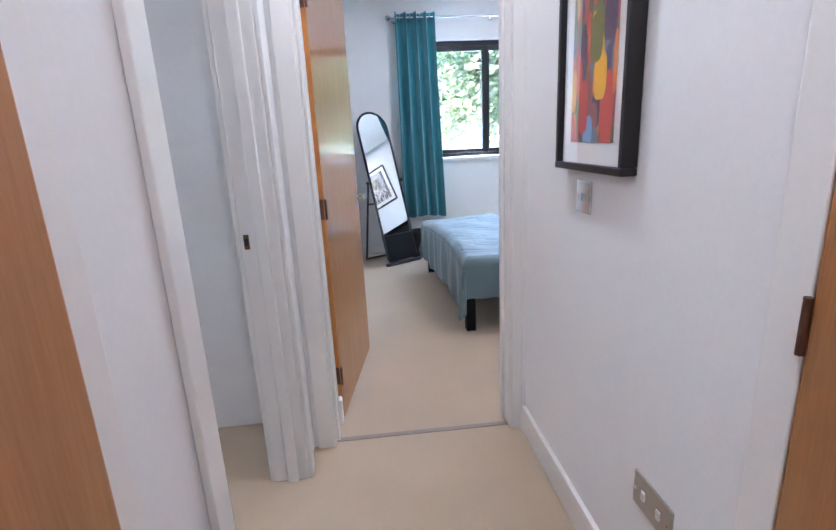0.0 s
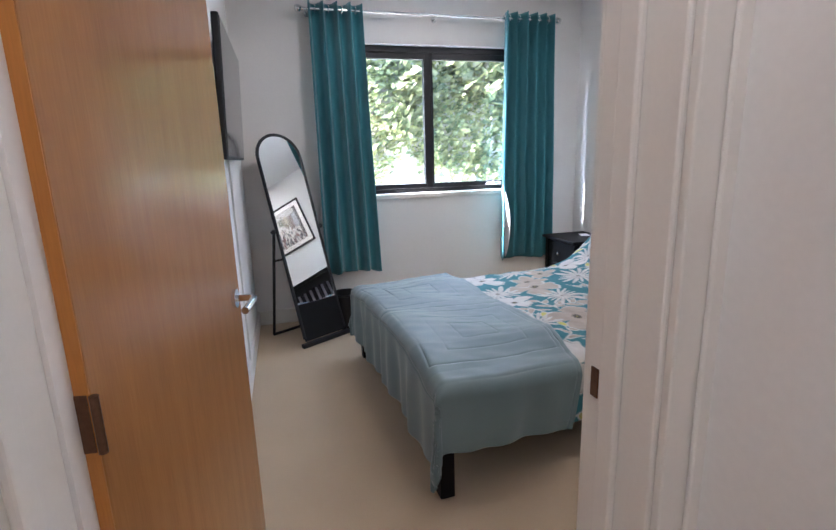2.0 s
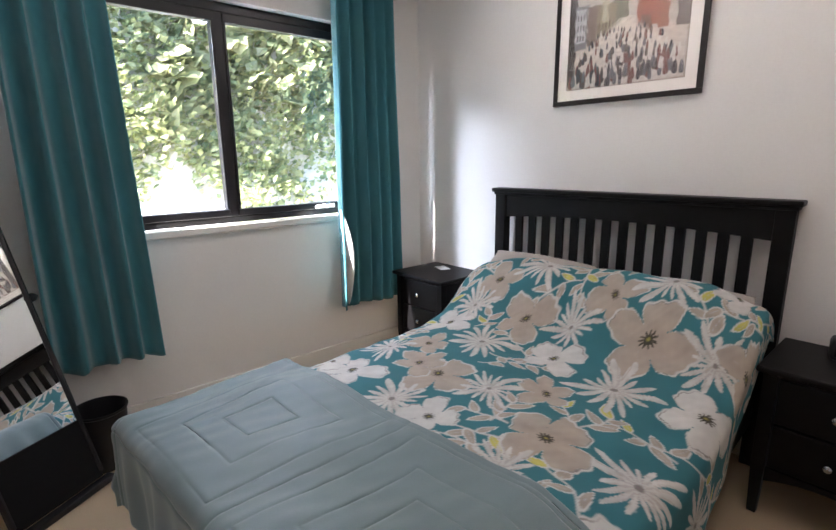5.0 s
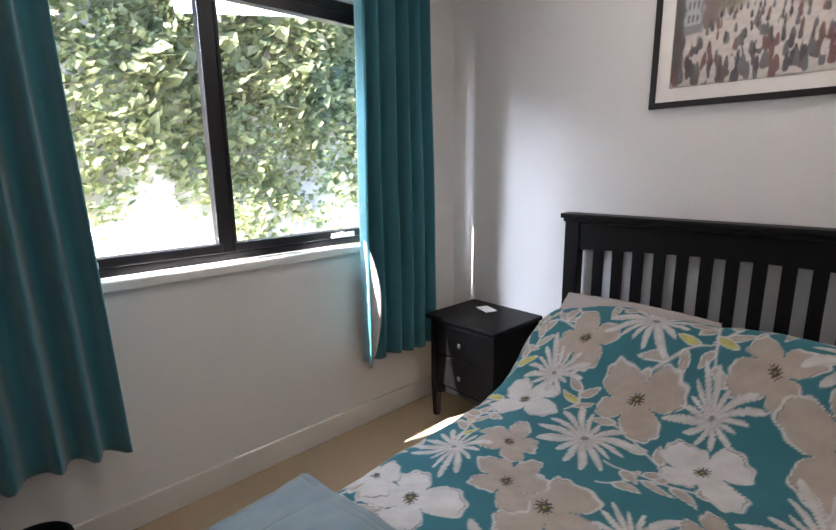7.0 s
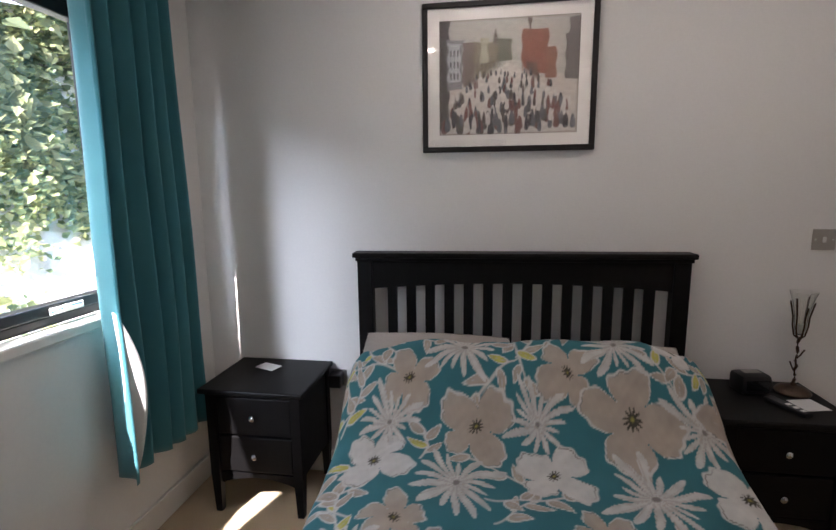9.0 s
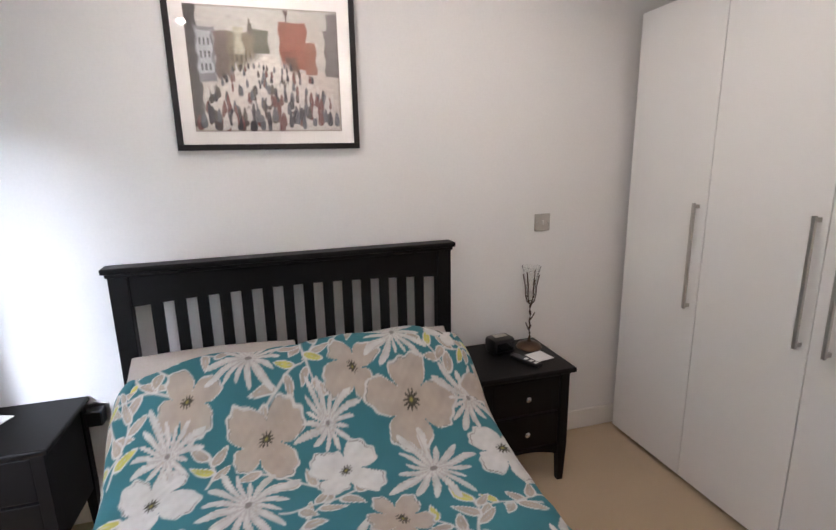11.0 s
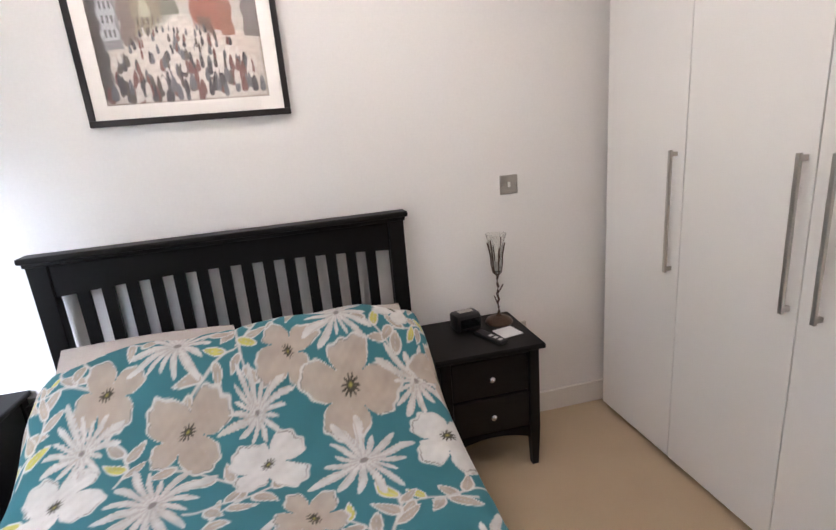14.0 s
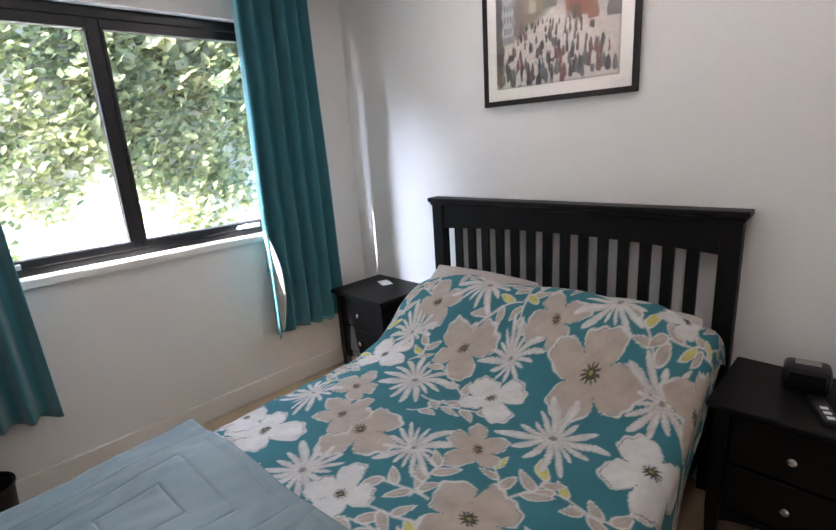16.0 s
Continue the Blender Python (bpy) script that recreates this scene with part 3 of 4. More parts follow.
def flower_print(u, v, flowers, sprigs):
    """Pigment of the duvet: outlined flowers, daisies, leaves and stems on teal."""
    e = 0.0045
    streak = hash_noise(u, v, 160, 12)[..., None]
    col = np.broadcast_to(TEAL_INK, u.shape + (3,)).copy() * (1 + 0.06 * hash_noise(u, v, 40, 1)[..., None])
    for cx, cy, ang, ln, yellow in sprigs:
        du, dv = u - cx, v - cy
        p, q = du * math.cos(ang) + dv * math.sin(ang), -du * math.sin(ang) + dv * math.cos(ang)
        bend = q - 0.9 * p * p
        paint(col, (0.0045 - np.abs(bend)) / e + 0.5 - 8 * np.maximum(np.abs(p) - ln, 0) / e, WHITE_INK * 0.85)
        for k, (pp, sd) in enumerate(((0.75, 1), (0.35, -1), (-0.2, 1), (-0.6, -1))):
            a2 = ang + sd * 0.8
            lx, ly = cx + ln * pp * math.cos(ang) + 0.04 * math.cos(a2), cy + ln * pp * math.sin(ang) + 0.04 * math.sin(a2)
            m, w = (u - lx) * math.cos(a2) + (v - ly) * math.sin(a2), -(u - lx) * math.sin(a2) + (v - ly) * math.cos(a2)
            body = 1 - (m / 0.045) ** 2 - (np.abs(w) / (0.019 * np.maximum(1 - 0.4 * m / 0.045, 0.1))) ** 1.5
            paint(col, body * 6 + 0.3, WHITE_INK)
            paint(col, (body - 0.28) * 8, (YELLOW if k == yellow else CREAM * 0.95) * (1 + 0.15 * hash_noise(u, v, 90, k)[..., None]))
            paint(col, (0.0016 - np.abs(w)) / 0.002 * (body > 0.1), WHITE_INK * 0.8)
    for cx, cy, kind, size, turn in flowers:
        du, dv = u - cx, v - cy
        r, th = np.hypot(du, dv), np.arctan2(dv, du) + turn
        near = r < size * 1.6
        wob = 1 + 0.10 * np.sin(3 * th + 5 * turn) + 0.05 * np.sin(7 * th + turn)
        if kind == "daisy":
            k = 15
            lobe = 0.5 + 0.5 * np.cos(k * th + 1.3 * np.sin(2 * th + turn))
            length = 1 + 0.22 * np.sin(4 * th + 3 * turn)
            edge = size * wob * length * (0.34 + 0.66 * lobe ** 0.6)
            paint(col, (edge - r) / e * near, WHITE_INK * (0.90 + 0.10 * hash_noise(u, v, 70, turn)[..., None] + 0.06 * streak))
            paint(col, (np.cos(k * th + 1.3 * np.sin(2 * th + turn)) < -0.45) * (r < edge) * 0.45, GREY_INK)
            paint(col, (0.16 - np.abs(lobe - 0.6)) * 5 * (r < edge * 0.95) * near, CREAM)
            paint(col, (size * 0.10 - r) / e, GREY_INK * 0.7)
        else:
            k = 4 if kind != "five" else 5
            lobe = np.abs(np.cos(k * th / 2 + 0.25 * np.sin(th)))
            edge = size * wob * (0.30 + 0.70 * lobe ** 0.42) * (1 + 0.03 * np.sin(19 * th))
            paint(col, (edge + 0.0015 - r) / e * near, WHITE_INK * 0.95)
            inner = WHITE_INK if kind == "white" else CREAM
            paint(col, (edge * 0.93 - r) / e * near, inner * (0.97 + 0.07 * hash_noise(u, v, 50, turn)[..., None] + 0.05 * streak))
            paint(col, (0.055 - np.abs(np.sin(k * th + 0.4 * np.sin(9 * r / size)))) * 7 * (r < edge * 0.62) * (lobe > 0.3), GREY_INK * 1.5)
            paint(col, (np.abs(r - edge * 0.93) < 0.0026) * (0.5 + 0.5 * np.sin(5 * th + turn)), GREY_INK * 0.8)
            ragged = size * 0.15 * (1 + 0.35 * np.sin(11 * th + turn))
            paint(col, (ragged - r) / e, DARK_INK)
            paint(col, (size * 0.05 - r) / e, YELLOW * 0.6)
    return col


FLOWERS = []
for fx, fy, kind, size in (
        (0.63, -0.54, "white", 0.153), (0.48, -0.19, "four", 0.167), (0.32, -0.45, "four", 0.132), (0.30, 0.16, "four", 0.138), (0.44, 0.04, "daisy", 0.125),
        (0.65, 0.07, "white", 0.152), (0.45, 0.38, "four", 0.202), (1.09, -0.20, "four", 0.180), (1.30, -0.50, "white", 0.158), (0.73, -0.26, "daisy", 0.158),
        (0.90, -0.44, "five", 0.114), (1.05, 0.03, "daisy", 0.137), (0.92, 0.19, "five", 0.131), (0.73, 0.37, "daisy", 0.168), (0.70, 0.67, "white", 0.158),
        (0.45, 0.63, "daisy", 0.134), (0.18, 0.37, "daisy", 0.151), (1.04, -0.57, "daisy", 0.127), (1.34, -0.20, "daisy", 0.146), (0.19, -0.24, "daisy", 0.156),
        (0.45, -0.52, "daisy", 0.118), (0.16, 0.60, "white", 0.103), (1.48, 0.72, "white", 0.161), (1.18, 0.64, "daisy", 0.159), (1.23, 0.86, "four", 0.124),
        (1.18, 0.36, "four", 0.172), (1.33, -0.02, "white", 0.129), (1.30, -0.66, "white", 0.112), (0.42, 0.75, "four", 0.137), (1.06, -0.33, "five", 0.133),
        (1.40, 0.32, "daisy", 0.130), (0.95, 0.88, "daisy", 0.130)):
    FLOWERS.append((fx, fy, kind, size * 0.92, fx * 7 + fy * 13))
SPRIGS = []
rng = np.random.default_rng(5)
for k in range(80):
    best = None
    for trial in range(30):
        c = rng.uniform((0.1, -0.95), (1.5, 0.98))
        d = min([math.hypot(c[0] - f[0], c[1] - f[1]) - f[3] for f in FLOWERS] + [math.hypot(c[0] - s[0], c[1] - s[1]) - 0.05 for s in SPRIGS])
        if best is None or d > best[0]:
            best = (d, c)
    SPRIGS.append((best[1][0], best[1][1], rng.uniform(0, math.tau), rng.uniform(0.08, 0.15), int(rng.integers(0, 6))))

# duvet: an unrolled sheet laid over the bed, hanging at both sides
A0, A1, HALF = 0.07, 1.68, 0.658
u, v = np.meshgrid(np.linspace(A0, A1, 320), np.linspace(-0.97, 0.975, 400), indexing="ij")
side = np.sign(v)
past = np.abs(v) - HALF
hang_wide = 1 - 0.45 / (1 + np.exp((u - 0.42) / 0.08))
past = np.where(past > 0, past * hang_wide, past)
out, down = fold_over(past)
b = side * (HALF + out)
b += side * np.clip(down / 0.25, 0, 1) * (0.008 + 0.008 * np.sin(9 * u) + 0.005 * np.sin(21 * u + 1))
z = top_height(u, np.clip(v, -HALF, HALF)) - down + 0.035
lift = np.clip(down - 0.02, 0, 1) * 0.22 * np.clip((u - 1.0) / -0.9, 0, 1)
z = np.maximum(z + lift, 0.19)
crease = 0.006 * np.sin(26 * (v + 0.4 * u)) * np.exp(-((u - 0.45) / 0.10) ** 2) + 0.004 * np.sin(34 * u + 10 * v) * np.exp(-((np.abs(v) - 0.6) / 0.12) ** 2)
crease = crease + 0.007 * np.abs(hash_noise(u * 0.6, v, 24, 21)) * np.exp(-((u - 0.40) / 0.22) ** 2)
z = z + crease + 0.0055 * hash_noise(u, v, 15, 3) + 0.0030 * hash_noise(u, v, 38, 9)
uu, vv = u + 0.012 * hash_noise(u, v, 30, 8), v + 0.012 * hash_noise(u, v, 30, 4)
duvet_me = grid_mesh("duvet", np.stack([u, b, z], -1), print_mat("floral_cotton", 0.85, 700, 0.2), flower_print(uu, vv, FLOWERS, SPRIGS), thick=-0.012)
duvet = new("duvet", duvet_me)
duvet.matrix_world = BED
tagged(duvet, "teal cotton duvet cover printed with cream and white flowers", "duvet")


def pillow(m, label, material, seed):
    s, t = np.meshgrid(np.linspace(-1, 1, 40), np.linspace(-1, 1, 56), indexing="ij")
    prof = (1 - np.abs(s) ** 3.2) ** 0.6 * (1 - np.abs(t) ** 3.6) ** 0.6
    pos_top = np.stack([s * 0.21 * (1 - 0.06 * t * t), t * 0.34 * (1 - 0.05 * s * s), prof * 0.085 + 0.004 * hash_noise(s, t, 9, seed)], -1)
    me = grid_mesh("pillow", pos_top, material, thick=0)
    ob = new("pillow", me)
    bm = bmesh.new()
    bm.from_mesh(me)
    geo = bmesh.ops.duplicate(bm, geom=bm.verts[:] + bm.faces[:])
    for x in geo["geom"]:
        if isinstance(x, bmesh.types.BMVert):
            x.co.z = -x.co.z * 0.8
    bmesh.ops.reverse_faces(bm, faces=[x for x in geo["geom"] if isinstance(x, bmesh.types.BMFace)])
    bmesh.ops.remove_doubles(bm, verts=bm.verts[:], dist=0.0015)
    bm.to_mesh(me)
    bm.free()
    ob.matrix_world = m
    return tagged(ob, label, "pillow", "pillows at the headboard")


pillow(pose(BX - 0.19, BY + 0.36, 0.66, 0, -52, 0), "grey-beige pillow standing against the slatted headboard", GREYCASE, 2)
pillow(pose(BX - 0.20, BY - 0.34, 0.645, 0, -52, 1), "grey-beige pillow tucked under the duvet at headboard", GREYCASE, 5)

# throw across the foot
A0, A1 = 1.43, 2.46
u, v = np.meshgrid(np.linspace(A0, A1, 210), np.linspace(-1.02, 1.06, 380), indexing="ij")
skew = -0.02 * v + 0.25 * np.maximum(v - 0.45, 0)
ua = u + skew * (A1 - u) / (A1 - A0)
ov, dv_ = fold_over(np.abs(v) - 0.78, 0.05)
ou, du_ = fold_over(ua - 2.06, 0.05)
a = np.where(ua > 2.06, 2.06 + ou, ua)
b = np.where(np.abs(v) > 0.78, np.sign(v) * (0.78 + ov), v)
down = np.maximum(du_, dv_)
corner = np.minimum(du_, dv_)
z = top_height(np.minimum(a, 2.1), np.clip(v, -0.72, 0.72)) + 0.066 - down
k = np.clip(down / 0.2, 0, 1)
a = a + k * (du_ >= dv_ - 0.03) * (0.012 * np.sin(15 * v) + 0.008 * np.sin(37 * v + 1)) + corner * 0.12
b = b + np.sign(v) * k * (dv_ >= du_ - 0.03) * (0.015 + 0.010 * np.sin(14 * u + 1) + 0.007 * np.sin(33 * u)) + np.sign(v) * corner * 0.10
z = np.maximum(z - 0.25 * corner, 0.135 + 0.012 * np.sin(11 * u + 9 * v))


def seam(d, w=0.0045):
    return np.exp(-(d / w) ** 2)


groove = np.zeros_like(u)
for cv in (-0.37, 0.37):
    q = np.maximum(np.abs(v - cv), np.abs(u - 1.77))
    for rr in (0.09, 0.19, 0.30):
        groove = np.maximum(groove, seam(q - rr))
groove = np.maximum(groove, seam(v - 0.0))
for line in (seam(u - 2.13), seam(np.abs(v) - 0.80), seam(u - 1.452)):
    groove = np.maximum(groove, line)
z = z - 0.0042 * groove * (0.75 + 0.4 * hash_noise(u, v, 14, 5)) * (down < 0.03) + (0.0035 * hash_noise(u, v, 16, 2) + 0.0016 * hash_noise(u, v, 60, 6)) * (1 - k * 0.5)
b = b - np.sign(v) * 0.006 * groove * (down >= 0.03) * (dv_ > du_)
a = a - 0.006 * groove * (down >= 0.03) * (du_ > dv_)
throw = new("throw", grid_mesh("throw", np.stack([a, b, z], -1), SATIN, thick=-0.010))
throw.matrix_world = BED
part("edge_binding", tube([tuple(p) for p in np.stack([a, b, z], -1)[0, 4:-4:8]], 0.006, 6), SATIN, throw, "stitched satin edge binding", True)
part("hem_binding", tube([tuple(p) for p in np.stack([a, b, z], -1)[-1, 4:-4:6]], 0.005, 6), SATIN, throw, "stitched satin hem", True)
tagged(throw, "blue-grey quilted satin throw draped over the bed's foot", "throw")


# ---- bedside tables: local front faces -x ----
def nightstand(m, label):
    t = thing("bedside_table", m, label, "bedside table", "bedside tables")
    part("tabletop", box(-0.225, 0.195, -0.245, 0.245, 0.548, 0.570, 0.006), BLACK_WOOD, t)
    part("top_moulding", box(-0.205, 0.190, -0.225, 0.225, 0.536, 0.549, 0.004), BLACK_WOOD, t)
    for sx in (-0.178, 0.172):
        for sy in (-0.20, 0.20):
            bm = bmesh.new()
            r = bmesh.ops.create_cone(bm, cap_ends=True, segments=4, radius1=0.021, radius2=0.032, depth=0.20, matrix=Matrix.Translation((sx, sy, 0.10)) @ pose(0, 0, 0, 0, 0, 45))
            box(sx - 0.0225, sx + 0.0225, sy - 0.0225, sy + 0.0225, 0.199, 0.536, 0.002, bm=bm)
            part("leg", bm, BLACK_WOOD, t)
    for sy in (-0.207, 0.207):
        part("side_panel", box(-0.155, 0.15, sy - 0.008, sy + 0.008, 0.175, 0.536), BLACK_WOOD, t)
    part("back_panel", box(0.160, 0.172, -0.178, 0.178, 0.175, 0.536), BLACK_WOOD, t)
    part("bottom_panel", box(-0.16, 0.16, -0.19, 0.19, 0.172, 0.186), BLACK_WOOD, t)
    bm = bmesh.new()
    n = 16
    rows = []
    for k in range(n + 1):
        y = -0.178 + 0.356 * k / n
        zz = 0.135 + 0.032 * (1 - (y / 0.178) ** 2)
        rows.append([bm.verts.new((x, y, q)) for x, q in ((-0.186, zz), (-0.170, zz), (-0.170, 0.186), (-0.186, 0.186))])
    for r0, r1 in zip(rows, rows[1:]):
        for k in range(4):
            bm.faces.new((r0[k], r0[(k + 1) % 4], r1[(k + 1) % 4], r1[k]))
    part("apron", bm, BLACK_WOOD, t)
    for z0, z1 in ((0.196, 0.355), (0.365, 0.528)):
        d = part("drawer", box(-0.192, -0.168, -0.174, 0.174, z0, z1, 0.004), BLACK_WOOD, t)
        zz = (z0 + z1) / 2
        kn = lathe([(0.0, 0.0), (0.005, 0.0), (0.005, 0.010), (0.012, 0.016), (0.013, 0.022), (0.008, 0.027), (0.0, 0.028)], 16)
        kn.transform(pose(-0.192, 0, zz, 0, -90, 0))
        part("knob", kn, CHROME, d, "round chrome knob", True)
    for ob in t.children_recursive:
        ob.data.transform(Matrix.Diagonal((1, 1, 1.075, 1)))
    return t


nightstand(pose(2.29, 5.22, 0), "black-stained two-drawer bedside table beside the curtain")
nightstand(pose(2.29, 3.065, 0), "black-stained two-drawer bedside table beside the wardrobe")
TOP = 0.6135
solo("card", box(-0.055, 0.055, -0.035, 0.035, 0, 0.004, 0.001), PAPER, "small white card lying on the bedside table", "card", pose(2.36, 5.265, TOP, 0, 0, 70))
plug = thing("plug_adapter", pose(2.455, 4.955, 0.53), "black plug adapter in the wall socket", "plug")
part("adapter", box(-0.03, 0.03, -0.035, 0.03, -0.04, 0.03, 0.006), BLACK_PLASTIC, plug)
part("socket_plate", box(0.031, 0.0345, -0.05, 0.05, -0.05, 0.04, 0.002), NICKEL, plug)

# candle lamp
cl = thing("candle_holder", pose(2.36, 2.915, TOP), "bronze twig candle holder with a clear tulip glass", "candle holder")
part("base", lathe([(0.0, 0.0), (0.062, 0.0), (0.066, 0.006), (0.060, 0.018), (0.040, 0.030), (0.014, 0.036), (0.008, 0.044), (0, 0.045)]), BRONZE, cl, smooth=True)
stem = tube([(0.004 * math.sin(3 * k), 0.004 * math.cos(4 * k), 0.04 + 0.02 * k) for k in range(11)], 0.006)
part("stem", stem, BRONZE, cl, "twisted bronze stem", True)
for k in range(3):
    a0 = 2.1 * k + 0.4
    part("twig", tube([(0, 0, 0.09 + 0.03 * k), (0.012 * math.cos(a0), 0.012 * math.sin(a0), 0.105 + 0.03 * k), (0.026 * math.cos(a0), 0.026 * math.sin(a0), 0.13 + 0.03 * k)], 0.003, 6), BRONZE, cl, smooth=True)
for k in range(6):
    c, s = math.cos(k * math.tau / 6), math.sin(k * math.tau / 6)
    top = 0.375 + 0.018 * (k % 3)
    part("branch", tube([(0, 0, 0.235), (0.018 * c, 0.018 * s, 0.25), (0.026 * c, 0.026 * s, 0.29), (0.027 * c, 0.027 * s, 0.33), (0.040 * c, 0.040 * s, top)], 0.0035, 6), BRONZE, cl, smooth=True)
part("tulip_glass", lathe([(0.006, 0.252), (0.016, 0.258), (0.021, 0.29), (0.024, 0.34), (0.034, 0.39), (0.048, 0.435), (0.0465, 0.435), (0.0325, 0.39), (0.0225, 0.34), (0.0195, 0.292), (0.014, 0.262), (0.0, 0.258)], 32), glass_mat("candle_glass", 0.12, (0.95, 0.95, 0.93, 1)), cl, "clear flared glass", True)
part("candle", rod((0, 0, 0.262), (0, 0, 0.30), 0.016, seg=20), SHEET, cl, "short pale candle", True)

clock = thing("alarm_clock", pose(2.36, 3.085, TOP, 0, 0, 8), "black plastic alarm clock with dark display", "clock")
bm = box(-0.055, 0.045, -0.065, 0.065, 0.0, 0.085, 0.02)
part("case", bm, BLACK_PLASTIC, clock, smooth=True)
part("display", box(-0.0572, -0.0552, -0.048, 0.048, 0.022, 0.066, 0.001), SCREEN, clock, "dark glossy display")
part("snooze_button", box(-0.02, 0.015, -0.035, 0.035, 0.0852, 0.089, 0.002), NICKEL, clock)
rem = thing("remote_control", pose(2.20, 3.02, TOP, 0, 0, 22), "black remote control lying on the bedside table", "remote control")
part("body", box(-0.085, 0.085, -0.022, 0.022, 0, 0.016, 0.005), BLACK_PLASTIC, rem)
for kx in range(3):
    part("button", box(-0.07 + kx * 0.03, -0.055 + kx * 0.03, -0.010, 0.010, 0.0162, 0.019, 0.001), WHITE_PLASTIC, rem, "pale button")
solo("note", box(-0.05, 0.05, -0.05, 0.05, 0, 0.003, 0.0008), PAPER, "square white note on the bedside table", "note paper", pose(2.235, 2.925, TOP, 0, 0, 12))
cord = thing("wall_plug", pose(2.47, 2.80, 0.5), "black plug and cord hanging behind bedside table", "cord")
part("plug", box(-0.03, 0.002, -0.035, 0.025, -0.03, 0.03, 0.005), BLACK_PLASTIC, cord)
part("socket_plate", box(0.003, 0.019, -0.075, 0.075, -0.045, 0.045, 0.002), NICKEL, cord)
part("cable", tube([(-0.02, 0.0, -0.03), (-0.03, 0.0, -0.12), (-0.025, 0.03, -0.25), (-0.04, 0.05, -0.38), (-0.03, 0.09, -0.47), (-0.02, 0.2, -0.492)], 0.0035), BLACK_PLASTIC, cord, smooth=True)


# ---- wall pictures ----
def framed(name, m, w, h, edge, depth, border, label, art):
    """A framed print: local x across, z up, facing -y; its back at y 0."""
    f = thing(name, m, label, "picture")
    part("frame_top", box(-w / 2, w / 2, -depth, 0, h / 2 - edge, h / 2, 0.003), FRAME, f)
    part("frame_bottom", box(-w / 2, w / 2, -depth, 0, -h / 2, -h / 2 + edge, 0.003), FRAME, f)
    for s in (-1, 1):
        x0, x1 = sorted((s * w / 2, s * (w / 2 - edge)))
        part("frame_side", box(x0, x1, -depth + 0.001, 0, -h / 2 + edge, h / 2 - edge, 0.003), FRAME, f)
    part("mat_board", box(-w / 2 + edge, w / 2 - edge, -depth * 0.5, -depth * 0.4, -h / 2 + edge, h / 2 - edge), MATBOARD, f, "wide white mount")
    pw, ph = w - 2 * edge - 2 * border, h - 2 * edge - 2 * border
    s, t = np.meshgrid(np.linspace(0, 1, 220), np.linspace(0, 1, 190), indexing="ij")
    pos = np.stack([(s - 0.5) * pw, np.full_like(s, -depth * 0.5 - 0.002), (t - 0.5) * ph], -1)
    pr = new("print", grid_mesh("print", pos, print_mat("print_paper", 0.5, 300, 0.03), art(s, t), smooth=False))
    pr.parent = f
    pane = part("glazing", box(-w / 2 + edge, w / 2 - edge, -depth * 0.5 - 0.007, -depth * 0.5 - 0.005, -h / 2 + edge, h / 2 - edge), GLASS, f, "clear picture glass")
    pane.visible_shadow = False
    return f


